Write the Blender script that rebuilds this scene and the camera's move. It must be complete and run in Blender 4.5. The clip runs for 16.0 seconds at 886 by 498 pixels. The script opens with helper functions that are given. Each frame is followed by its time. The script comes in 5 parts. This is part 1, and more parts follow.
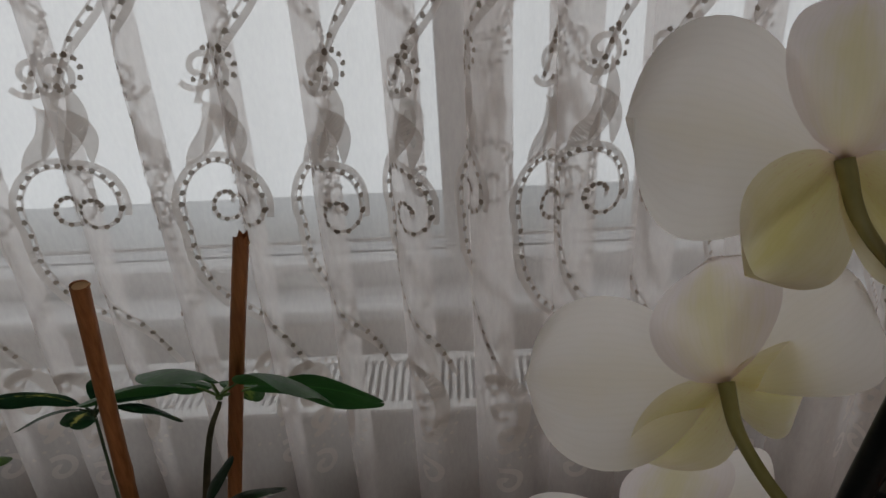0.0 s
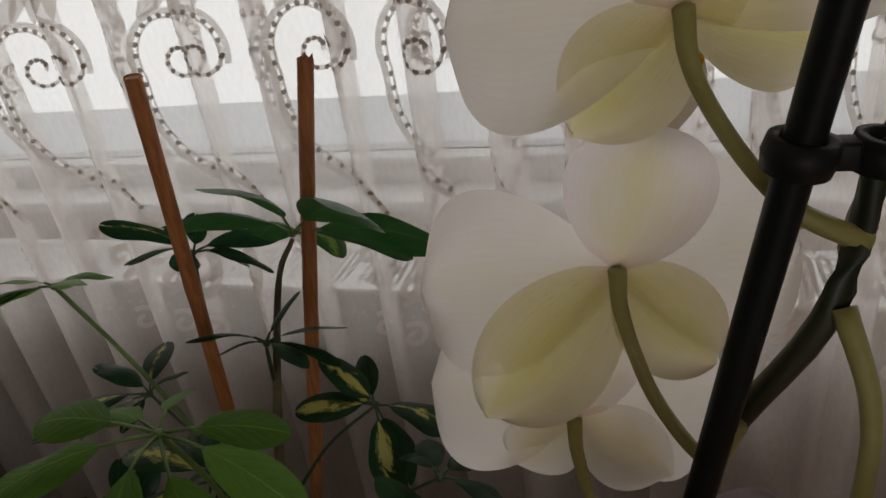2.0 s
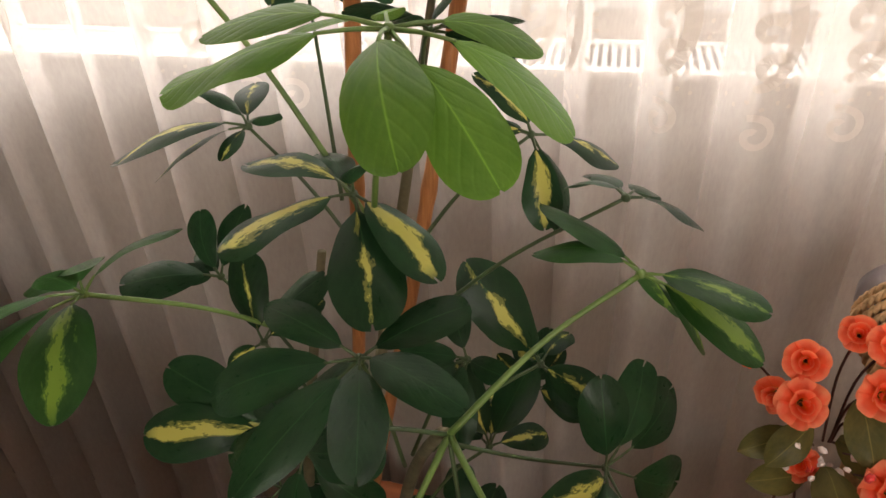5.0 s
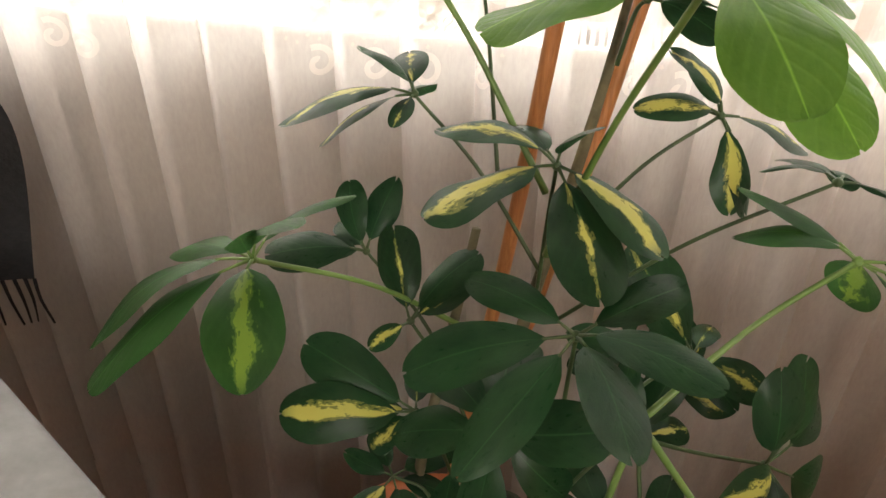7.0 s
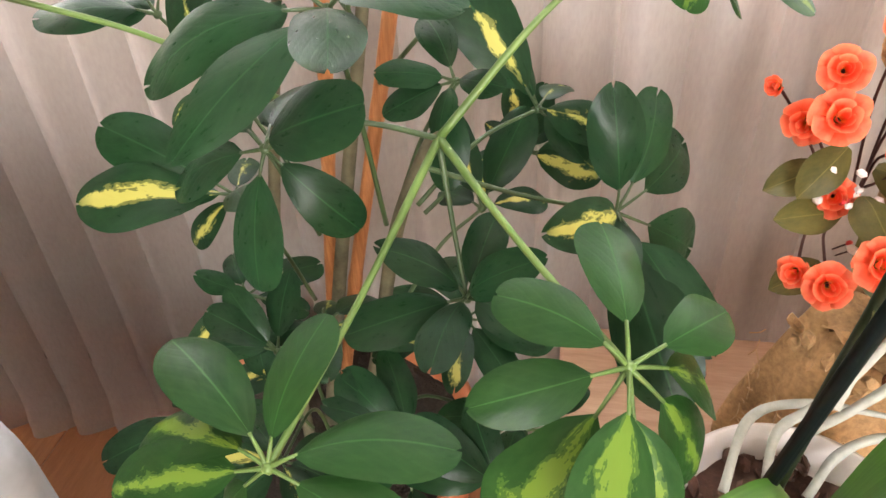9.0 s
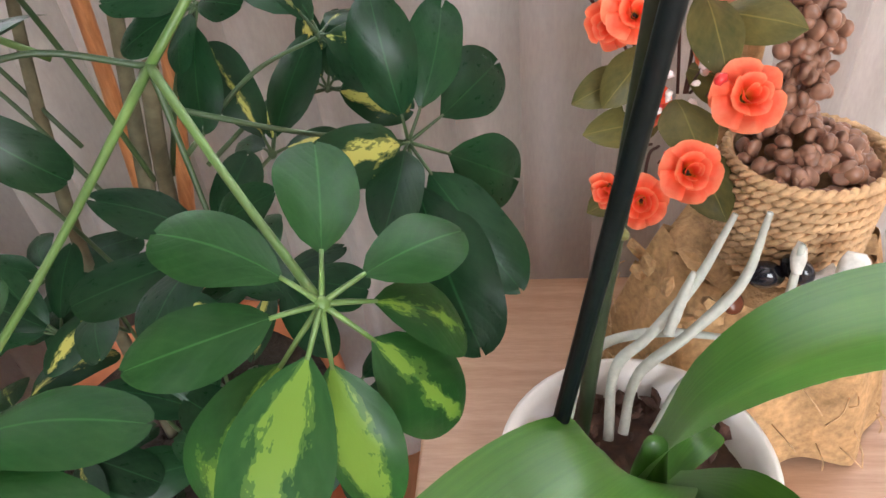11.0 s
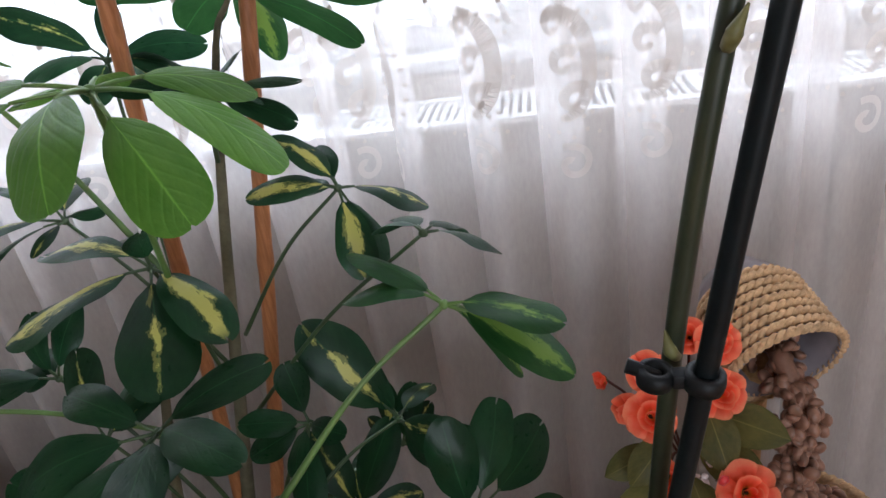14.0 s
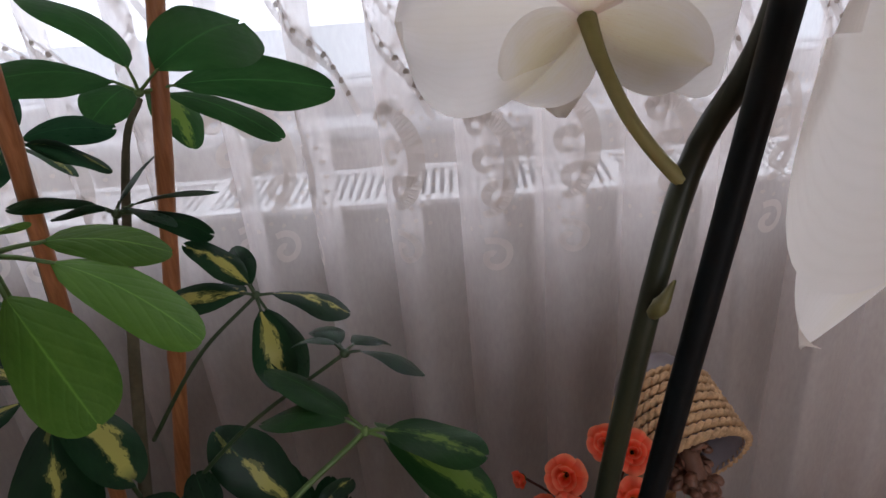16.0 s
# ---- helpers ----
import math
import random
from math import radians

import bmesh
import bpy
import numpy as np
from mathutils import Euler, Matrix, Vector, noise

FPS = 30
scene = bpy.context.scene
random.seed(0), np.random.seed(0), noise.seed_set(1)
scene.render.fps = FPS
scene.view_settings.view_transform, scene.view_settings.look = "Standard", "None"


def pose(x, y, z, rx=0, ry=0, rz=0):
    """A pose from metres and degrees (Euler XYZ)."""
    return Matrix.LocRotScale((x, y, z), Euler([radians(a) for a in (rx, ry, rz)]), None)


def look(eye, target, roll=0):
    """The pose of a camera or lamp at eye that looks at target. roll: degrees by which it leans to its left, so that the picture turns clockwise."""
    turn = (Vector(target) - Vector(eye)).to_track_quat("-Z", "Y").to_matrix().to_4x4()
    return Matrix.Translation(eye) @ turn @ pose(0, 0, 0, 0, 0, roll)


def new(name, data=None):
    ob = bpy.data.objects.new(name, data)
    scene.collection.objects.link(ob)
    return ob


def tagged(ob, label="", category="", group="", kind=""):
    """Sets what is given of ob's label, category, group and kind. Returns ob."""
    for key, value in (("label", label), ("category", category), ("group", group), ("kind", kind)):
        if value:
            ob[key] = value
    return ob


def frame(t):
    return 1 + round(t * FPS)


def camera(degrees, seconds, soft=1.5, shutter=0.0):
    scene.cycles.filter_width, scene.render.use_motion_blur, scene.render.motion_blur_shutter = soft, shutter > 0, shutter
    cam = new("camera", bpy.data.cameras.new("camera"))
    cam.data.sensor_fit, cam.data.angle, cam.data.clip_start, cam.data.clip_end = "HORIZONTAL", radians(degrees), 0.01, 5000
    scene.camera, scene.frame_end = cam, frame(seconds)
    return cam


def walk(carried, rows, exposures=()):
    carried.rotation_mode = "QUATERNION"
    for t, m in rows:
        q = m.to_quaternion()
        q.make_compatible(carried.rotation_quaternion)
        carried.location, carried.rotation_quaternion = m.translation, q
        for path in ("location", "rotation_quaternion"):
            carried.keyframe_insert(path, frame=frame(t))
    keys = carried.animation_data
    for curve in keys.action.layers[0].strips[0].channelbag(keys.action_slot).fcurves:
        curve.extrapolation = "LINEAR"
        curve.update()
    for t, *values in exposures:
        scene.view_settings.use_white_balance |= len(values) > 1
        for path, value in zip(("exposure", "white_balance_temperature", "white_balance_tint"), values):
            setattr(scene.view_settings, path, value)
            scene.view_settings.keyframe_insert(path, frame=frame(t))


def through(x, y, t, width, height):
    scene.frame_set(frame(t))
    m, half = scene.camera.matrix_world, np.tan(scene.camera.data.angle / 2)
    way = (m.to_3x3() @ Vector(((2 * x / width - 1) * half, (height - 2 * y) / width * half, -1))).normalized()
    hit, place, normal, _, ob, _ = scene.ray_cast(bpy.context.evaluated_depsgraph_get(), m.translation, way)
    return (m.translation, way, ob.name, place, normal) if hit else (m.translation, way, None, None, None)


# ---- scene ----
cam = camera(64.6, 16.0)
PATH = [
    (0, (-0.0036, 0.0019, 1.3213), (-0.0361, 0.8930, 0.8689), -3.48),
    (0.5, (0.0343, 0.0367, 1.3171), (-0.0430, 0.9160, 0.8470), -5.97),
    (1, (0.0546, 0.0126, 1.2897), (-0.1582, 0.8818, 0.8434), -5.96),
    (1.5, (0.0738, 0.0129, 1.2372), (-0.1778, 0.8622, 0.7731), -7.31),
    (2, (0.0713, 0.0016, 1.2129), (-0.2175, 0.8368, 0.7449), -8.23),
    (2.5, (0.0737, -0.0059, 1.1795), (-0.2524, 0.8141, 0.7092), -9.58),
    (3, (0.0776, -0.0138, 1.1549), (-0.2441, 0.8108, 0.6895), -8.55),
    (3.5, (0.0676, -0.0263, 1.1267), (-0.2213, 0.8001, 0.6434), -6.30),
    (4, (0.0257, -0.0343, 1.1015), (-0.2461, 0.7896, 0.6042), -4.77),
    (4.5, (-0.0367, -0.0491, 1.0865), (-0.2729, 0.7750, 0.5718), -2.89),
    (5, (-0.0946, -0.0579, 1.0472), (-0.2986, 0.7569, 0.5045), -2.60),
    (5.2, (-0.1245, -0.0607, 1.0305), (-0.3194, 0.7522, 0.4817), -2.80),
    (7.3, (-0.2292, -0.0911, 1.0178), (-0.4056, 0.7337, 0.4807), 1.23),
    (7.5, (-0.2054, -0.0971, 0.9929), (-0.3792, 0.7239, 0.4491), 1.12),
    (8, (-0.1738, -0.0940, 0.9530), (-0.3224, 0.7340, 0.4124), 2.35),
    (8.5, (-0.1585, -0.0775, 0.9136), (-0.2695, 0.7186, 0.3187), 2.93),
    (9, (-0.1086, -0.0847, 0.8793), (-0.2624, 0.6996, 0.2783), -3.00),
    (9.5, (-0.0711, -0.0707, 0.8478), (-0.2006, 0.7073, 0.2330), -3.38),
    (10, (-0.0414, -0.0591, 0.8161), (-0.1511, 0.7040, 0.1792), -3.63),
    (12.3, (0.0099, -0.0390, 0.8527), (-0.1172, 0.7530, 0.2555), -9.82),
    (12.5, (0.0066, -0.0401, 0.8571), (-0.1211, 0.7756, 0.2929), -9.37),
    (13, (0.0077, -0.0370, 0.8957), (-0.1350, 0.8158, 0.3933), -8.94),
    (13.5, (0.0047, -0.0428, 0.9494), (-0.1423, 0.8223, 0.4697), -7.80),
    (14, (0.0099, -0.0530, 1.0145), (-0.1543, 0.8311, 0.5770), -9.24),
    (14.5, (0.0203, -0.0481, 1.0553), (-0.1600, 0.8338, 0.6197), -12.45),
    (15, (0.0164, -0.0460, 1.0723), (-0.1717, 0.8414, 0.6514), -11.87),
    (15.5, (0.0163, -0.0353, 1.0843), (-0.1261, 0.8659, 0.6749), -8.34),
    (16, (0.0112, -0.0168, 1.0769), (-0.0358, 0.8783, 0.6335), -5.30),
]
EXPOSURES = [(0, -1.35, 6500, 8), (1.5, -1.0, 6800, 9), (3, -0.6, 6900, 10), (4, -0.05, 7000, 11), (4.5, 0.25, 7200, 12), (5, 1.2, 7500, 12), (7.5, 1.85, 7300, 7), (9, 2.9, 6700, 11), (10, 2.5, 6400, 12), (12.5, 2.55, 5600, 1), (13, 2.05, 5600, 1), (13.5, 1.6, 5600, 4), (14.5, 0.45, 5800, 11), (15.5, 0.05, 5900, 13), (16, 0.0, 6000, 16)]
walk(cam, [(t, look(eye, aim, roll)) for t, eye, aim, roll in PATH], EXPOSURES)

# ---- world, daylight and exposure ----
world = bpy.data.worlds.new("overcast_sky")
scene.world = world
world.use_nodes = True
wn = world.node_tree.nodes
sky = wn.new("ShaderNodeTexSky")
sky.sky_type, sky.sun_disc = "NISHITA", False
sky.sun_elevation, sky.sun_rotation = radians(40), radians(20)
world.node_tree.links.new(sky.outputs[0], wn["Background"].inputs[0])
wn["Background"].inputs[1].default_value = 0.12


def area_lamp(name, m, w, h, watts, colour):
    d = bpy.data.lights.new(name, "AREA")
    d.shape, d.size, d.size_y, d.energy, d.color = "RECTANGLE", w, h, watts, colour
    ob = new(name, d)
    ob.matrix_world = m
    return ob


# Overcast daylight in the window behind the curtain, and in the second window behind the camera.
area_lamp("window_daylight", pose(-0.175, 0.93, 1.565, -90, 0, 0), 2.22, 1.24, 11, (0.95, 0.97, 1.0))
area_lamp("rear_window_daylight", pose(0.75, -2.65, 1.15, 90, 0, 0), 1.3, 1.7, 18, (1.0, 0.95, 0.9))


# ---- materials ----
class Mat:
    """A small node-material builder."""

    def __init__(self, name):
        self.m = bpy.data.materials.new(name)
        self.m.use_nodes = True
        self.t = self.m.node_tree
        self.bsdf = self.t.nodes["Principled BSDF"]
        self.out = self.t.nodes["Material Output"]

    def n(self, kind, **vals):
        node = self.t.nodes.new("ShaderNode" + kind)
        for k, v in vals.items():
            node.inputs[k.replace("_", " ")].default_value = v
        return node

    def link(self, a, b):
        self.t.links.new(a, b)

    def ramp(self, fac, stops):
        r = self.t.nodes.new("ShaderNodeValToRGB")
        while len(r.color_ramp.elements) < len(stops):
            r.color_ramp.elements.new(0.5)
        for e, (p, c) in zip(r.color_ramp.elements, stops):
            e.position, e.color = p, (*c, 1) if len(c) == 3 else c
        self.link(fac, r.inputs[0])
        return r.outputs[0]

    def math(self, op, a, b=0.0):
        r = self.t.nodes.new("ShaderNodeMath")
        r.operation = op
        for i, v in enumerate((a, b)):
            if isinstance(v, (int, float)):
                r.inputs[i].default_value = v
            else:
                self.link(v, r.inputs[i])
        return r.outputs[0]

    def mix(self, fac, a, b):
        r = self.t.nodes.new("ShaderNodeMix")
        r.data_type = "RGBA"
        for i, v in ((0, fac), (6, a), (7, b)):
            if isinstance(v, (int, float)):
                r.inputs[i].default_value = v
            elif isinstance(v, tuple):
                r.inputs[i].default_value = (*v, 1)
            else:
                self.link(v, r.inputs[i])
        return r.outputs[2]

    def coords(self, kind="Object", scale=(1, 1, 1)):
        c = self.t.nodes.new("ShaderNodeTexCoord")
        mp = self.t.nodes.new("ShaderNodeMapping")
        mp.inputs["Scale"].default_value = scale
        self.link(c.outputs[kind], mp.inputs[0])
        return mp.outputs[0]

    def noise(self, vec, scale, detail=4.0, rough=0.6):
        r = self.n("TexNoise", Scale=scale, Detail=detail, Roughness=rough)
        self.link(vec, r.inputs["Vector"])
        return r.outputs[0]

    def bump(self, height, strength=0.3, distance=0.002):
        b = self.n("Bump", Strength=strength, Distance=distance)
        self.link(height, b.inputs["Height"])
        self.link(b.outputs[0], self.bsdf.inputs["Normal"])
        return b.outputs[0]

    def colour(self, v):
        if isinstance(v, tuple):
            self.bsdf.inputs["Base Color"].default_value = (*v, 1)
        else:
            self.link(v, self.bsdf.inputs["Base Color"])

    def through_light(self, col, amount):
        """Mixes in light that shines through a thin sheet."""
        tr = self.t.nodes.new("ShaderNodeBsdfTranslucent")
        if isinstance(col, tuple):
            tr.inputs[0].default_value = (*col, 1)
        else:
            self.link(col, tr.inputs[0])
        mx = self.t.nodes.new("ShaderNodeMixShader")
        mx.inputs[0].default_value = amount
        self.link(self.bsdf.outputs[0], mx.inputs[1])
        self.link(tr.outputs[0], mx.inputs[2])
        self.link(mx.outputs[0], self.out.inputs[0])
        return mx


def plain(name, col, rough=0.5, metal=0.0, vary=0.12, scale=40.0, bump=0.15, spec=0.5, dist=0.001):
    m = Mat(name)
    v = m.coords()
    a, b = m.noise(v, scale), m.noise(v, scale * 0.13)
    f = m.math("MULTIPLY", m.math("ADD", a, b), 0.5)
    lo, hi = tuple(c * (1 - vary) for c in col), tuple(min(1, c * (1 + vary)) for c in col)
    m.colour(m.ramp(f, [(0.35, lo), (0.65, hi)]))
    m.bsdf.inputs["Roughness"].default_value = rough
    m.bsdf.inputs["Metallic"].default_value = metal
    m.bsdf.inputs["Specular IOR Level"].default_value = spec
    if bump:
        m.bump(a, bump, dist)
    return m.m


def leaf_material(name, dark, light, patch, patch_amount, rough=0.36, blister=0.0):
    """Leaf blade: across is U, along is V; the pale patch follows the midrib with a ragged edge."""
    m = Mat(name)
    uv = m.coords("UV")
    sep = m.t.nodes.new("ShaderNodeSeparateXYZ")
    m.link(uv, sep.inputs[0])
    info = m.t.nodes.new("ShaderNodeObjectInfo")
    off = m.t.nodes.new("ShaderNodeVectorMath")
    off.operation = "ADD"
    m.link(uv, off.inputs[0])
    comb = m.t.nodes.new("ShaderNodeCombineXYZ")
    m.link(m.math("MULTIPLY", info.outputs["Random"], 50.0), comb.inputs[2])
    m.link(comb.outputs[0], off.inputs[1])
    vec = off.outputs[0]
    side = m.math("ABSOLUTE", m.math("SUBTRACT", sep.outputs[0], 0.5))
    fine = m.noise(vec, 9.0, 5.0, 0.65)
    big = m.noise(vec, 2.2, 3.0)
    rag = m.noise(vec, 5.0, 4.0, 0.7)
    base = m.ramp(m.math("ADD", m.math("MULTIPLY", fine, 0.35), m.math("MULTIPLY", big, 0.65)), [(0.3, dark), (0.7, light)])
    hue = m.n("HueSaturation")
    m.link(base, hue.inputs["Color"])
    m.link(m.math("ADD", m.math("MULTIPLY", info.outputs["Random"], 0.5), 0.78), hue.inputs["Value"])
    col = hue.outputs[0]
    # paler midrib and side veins
    rib = m.ramp(side, [(0.0, (0.55, 0.55, 0.55)), (0.022, (0, 0, 0))])
    wave = m.n("TexWave", Scale=2.2, Distortion=3.5, Detail=2.0)
    wave.bands_direction = "Y"
    veinv = m.t.nodes.new("ShaderNodeCombineXYZ")
    m.link(m.math("ADD", sep.outputs[1], m.math("MULTIPLY", side, -0.75)), veinv.inputs[1])
    m.link(veinv.outputs[0], wave.inputs["Vector"])
    veins = m.math("POWER", wave.outputs[1], 5.0)
    col = m.mix(m.math("MULTIPLY", veins, 0.06), col, tuple(c * 1.5 for c in light))
    col = m.mix(rib, col, tuple(min(1, c * 2.2) for c in light))
    if patch_amount > 0:
        edge = m.math("ADD", side, m.math("MULTIPLY", m.math("SUBTRACT", rag, 0.5), 0.75))
        edge = m.math("ADD", edge, m.math("MULTIPLY", m.math("SUBTRACT", info.outputs["Random"], 0.5), -0.22))
        edge = m.math("ADD", edge, m.math("MULTIPLY", m.math("SUBTRACT", big, 0.5), -0.5))
        mask = m.ramp(edge, [(patch_amount, (1, 1, 1)), (patch_amount + 0.012, (0, 0, 0))])
        half = m.ramp(edge, [(patch_amount + 0.07, (1, 1, 1)), (patch_amount + 0.085, (0, 0, 0))])
        ends = m.ramp(sep.outputs[1], [(0.7, (1, 1, 1)), (0.95, (0, 0, 0))])
        col = m.mix(m.math("MULTIPLY", half, 0.55), col, tuple((a + b) * 0.55 for a, b in zip(light, patch)))
        col = m.mix(m.math("MULTIPLY", mask, ends), col, patch)
    m.colour(col)
    m.bsdf.inputs["Coat Weight"].default_value = 0.07
    m.bsdf.inputs["Coat Roughness"].default_value = 0.18
    m.bsdf.inputs["Specular IOR Level"].default_value = 0.2
    m.link(m.ramp(fine, [(0.3, (rough - 0.06,) * 3), (0.7, (rough + 0.14,) * 3)]), m.bsdf.inputs["Roughness"])
    swell = m.math("ADD", m.math("MULTIPLY", veins, -0.2 - blister), m.math("ADD", fine, m.math("MULTIPLY", big, blister * 2.0)))
    m.bump(swell, 0.2 + 0.35 * blister, 0.0012 + 0.002 * blister)
    tcol = m.n("Gamma", Gamma=0.8)
    m.link(col, tcol.inputs[0])
    m.through_light(tcol.outputs[0], 0.3)
    return m.m


LEAF = {
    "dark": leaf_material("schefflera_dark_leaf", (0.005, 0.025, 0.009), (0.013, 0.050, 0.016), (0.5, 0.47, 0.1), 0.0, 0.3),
    "green": leaf_material("schefflera_green_leaf", (0.010, 0.05, 0.010), (0.026, 0.092, 0.02), (0.3, 0.4, 0.08), 0.0),
    "bright": leaf_material("schefflera_young_leaf", (0.05, 0.14, 0.012), (0.105, 0.23, 0.03), (0.3, 0.4, 0.1), 0.0, 0.42, 0.22),
    "variegated": leaf_material("schefflera_variegated_leaf", (0.006, 0.025, 0.01), (0.014, 0.052, 0.017), (0.52, 0.5, 0.12), 0.035, 0.32),
    "half": leaf_material("schefflera_half_pale_leaf", (0.010, 0.048, 0.010), (0.026, 0.09, 0.018), (0.15, 0.26, 0.035), 0.12, 0.35),
}


def petal_material(name, edge, heart, spread, through=0.78, fleck=0.0):
    m = Mat(name)
    uv = m.coords("UV")
    sep = m.t.nodes.new("ShaderNodeSeparateXYZ")
    m.link(uv, sep.inputs[0])
    side = m.math("MULTIPLY", m.math("ABSOLUTE", m.math("SUBTRACT", sep.outputs[0], 0.5)), 2.0)
    info = m.t.nodes.new("ShaderNodeObjectInfo")
    off = m.t.nodes.new("ShaderNodeVectorMath")
    off.operation = "ADD"
    m.link(m.coords("UV", (7, 1.4, 1)), off.inputs[0])
    comb = m.t.nodes.new("ShaderNodeCombineXYZ")
    m.link(m.math("MULTIPLY", info.outputs["Random"], 40.0), comb.inputs[2])
    m.link(comb.outputs[0], off.inputs[1])
    streak = m.noise(off.outputs[0], 3.0, 5.0, 0.6)
    cloud = m.noise(uv, 2.6, 2.0)
    d = m.math("ADD", m.math("MULTIPLY", side, 0.9), m.math("MULTIPLY", m.math("SUBTRACT", streak, 0.5), 0.5))
    d = m.math("ADD", d, m.math("MULTIPLY", m.math("SUBTRACT", cloud, 0.5), 0.8))
    far = m.ramp(sep.outputs[1], [(0.45, (0, 0, 0)), (1.0, (0.6, 0.6, 0.6))])
    d = m.math("ADD", d, far)
    col = m.ramp(d, [(0.0, heart), (spread, tuple((a + b) / 2 for a, b in zip(edge, heart))), (min(1.0, spread * 2), edge)])
    root = m.ramp(sep.outputs[1], [(0.0, (1, 1, 1)), (0.09, (0, 0, 0))])
    col = m.mix(m.math("MULTIPLY", root, 0.6), col, (0.86, 0.68, 0.62))
    vein = m.n("TexWave", Scale=7.0, Distortion=7.0, Detail=3.0)
    vein.bands_direction = "X"
    fan = m.t.nodes.new("ShaderNodeCombineXYZ")
    m.link(sep.outputs[0], fan.inputs[0])
    m.link(m.math("MULTIPLY", sep.outputs[1], 0.25), fan.inputs[1])
    m.link(fan.outputs[0], vein.inputs["Vector"])
    vv = m.math("POWER", vein.outputs[1], 3.0)
    col = m.mix(m.math("MULTIPLY", vv, 0.05), col, tuple(c * 0.72 for c in heart))
    flecks = m.ramp(m.noise(off.outputs[0], 16.0, 2.0), [(0.62, (0, 0, 0)), (0.7, (0.5, 0.5, 0.5))])
    near = m.ramp(sep.outputs[1], [(0.1, (1, 1, 1)), (0.42, (0, 0, 0))])
    col = m.mix(m.math("MULTIPLY", m.math("MULTIPLY", flecks, near), fleck), col, (0.6, 0.22, 0.16))
    m.colour(col)
    m.bsdf.inputs["Roughness"].default_value = 0.5
    m.bsdf.inputs["Specular IOR Level"].default_value = 0.25
    m.bsdf.inputs["Sheen Weight"].default_value = 0.1
    m.bump(m.math("ADD", streak, m.math("MULTIPLY", vv, 0.08)), 0.35, 0.0012)
    m.through_light(col, through)
    return m.m


M_PETAL = petal_material("orchid_white_petal", (0.96, 0.925, 0.88), (0.94, 0.89, 0.79), 0.3)
M_SEPAL = petal_material("orchid_sepal_green_heart", (0.88, 0.82, 0.8), (0.8, 0.74, 0.5), 0.38)
M_LOWSEP = petal_material("orchid_yellow_green_sepal", (0.9, 0.85, 0.66), (0.78, 0.72, 0.32), 0.5, fleck=0.8)
M_PALESEP = petal_material("orchid_cream_sepal", (0.93, 0.9, 0.84), (0.86, 0.8, 0.58), 0.4, fleck=0.6)
M_LIP = plain("orchid_lip_white", (0.84, 0.8, 0.76), 0.45, vary=0.05)
M_LIP_YELLOW = plain("orchid_lip_yellow", (0.85, 0.55, 0.04), 0.45, vary=0.25, scale=300)
M_LIP_RED = plain("orchid_lip_red_fleck", (0.4, 0.05, 0.02), 0.5, vary=0.4, scale=300)


def stem_material(name, a, b, scale=60.0, rough=0.45):
    m = Mat(name)
    v = m.coords()
    f = m.noise(v, scale, 5.0)
    g = m.noise(v, scale * 0.15, 2.0)
    m.colour(m.ramp(m.math("ADD", m.math("MULTIPLY", f, 0.4), m.math("MULTIPLY", g, 0.6)), [(0.38, a), (0.62, b)]))
    m.bsdf.inputs["Roughness"].default_value = rough
    m.bump(f, 0.2, 0.0008)
    return m.m


M_PETIOLE = stem_material("green_petiole", (0.07, 0.13, 0.03), (0.14, 0.24, 0.06))
M_PETIOLE_DARK = stem_material("dark_green_petiole", (0.025, 0.05, 0.018), (0.05, 0.09, 0.03))
M_TRUNK = stem_material("woody_grey_brown_stem", (0.06, 0.055, 0.03), (0.16, 0.14, 0.08), 90, 0.8)
M_PEDICEL = stem_material("yellow_green_pedicel", (0.27, 0.25, 0.07), (0.42, 0.39, 0.16))
M_SPIKE = stem_material("dark_green_flower_spike", (0.012, 0.018, 0.009), (0.034, 0.042, 0.02))
M_BRACT = plain("yellow_green_bract", (0.16, 0.15, 0.05), 0.5, vary=0.25, scale=200)
M_STAKE = plain("black_plastic_stake", (0.006, 0.009, 0.01), 0.45, vary=0.3, scale=120, spec=0.2)
M_CLIP = plain("black_plastic_clip", (0.007, 0.008, 0.009), 0.5, vary=0.3, scale=120, spec=0.25)


def cane_material():
    m = Mat("orange_bamboo_cane")
    v = m.coords("Object", (1, 1, 0.06))
    f = m.noise(v, 420.0, 4.0)
    g = m.noise(m.coords(), 14.0, 3.0)
    c = m.ramp(f, [(0.3, (0.3, 0.11, 0.035)), (0.7, (0.5, 0.21, 0.08))])
    c = m.mix(m.ramp(g, [(0.55, (0, 0, 0)), (0.72, (0.6, 0.6, 0.6))]), c, (0.2, 0.07, 0.03))
    m.colour(c)
    m.bsdf.inputs["Roughness"].default_value = 0.48
    m.bump(f, 0.25, 0.0006)
    return m.m


M_CANE = cane_material()
M_CANE_END = plain("pale_cut_cane", (0.5, 0.3, 0.14), 0.8)


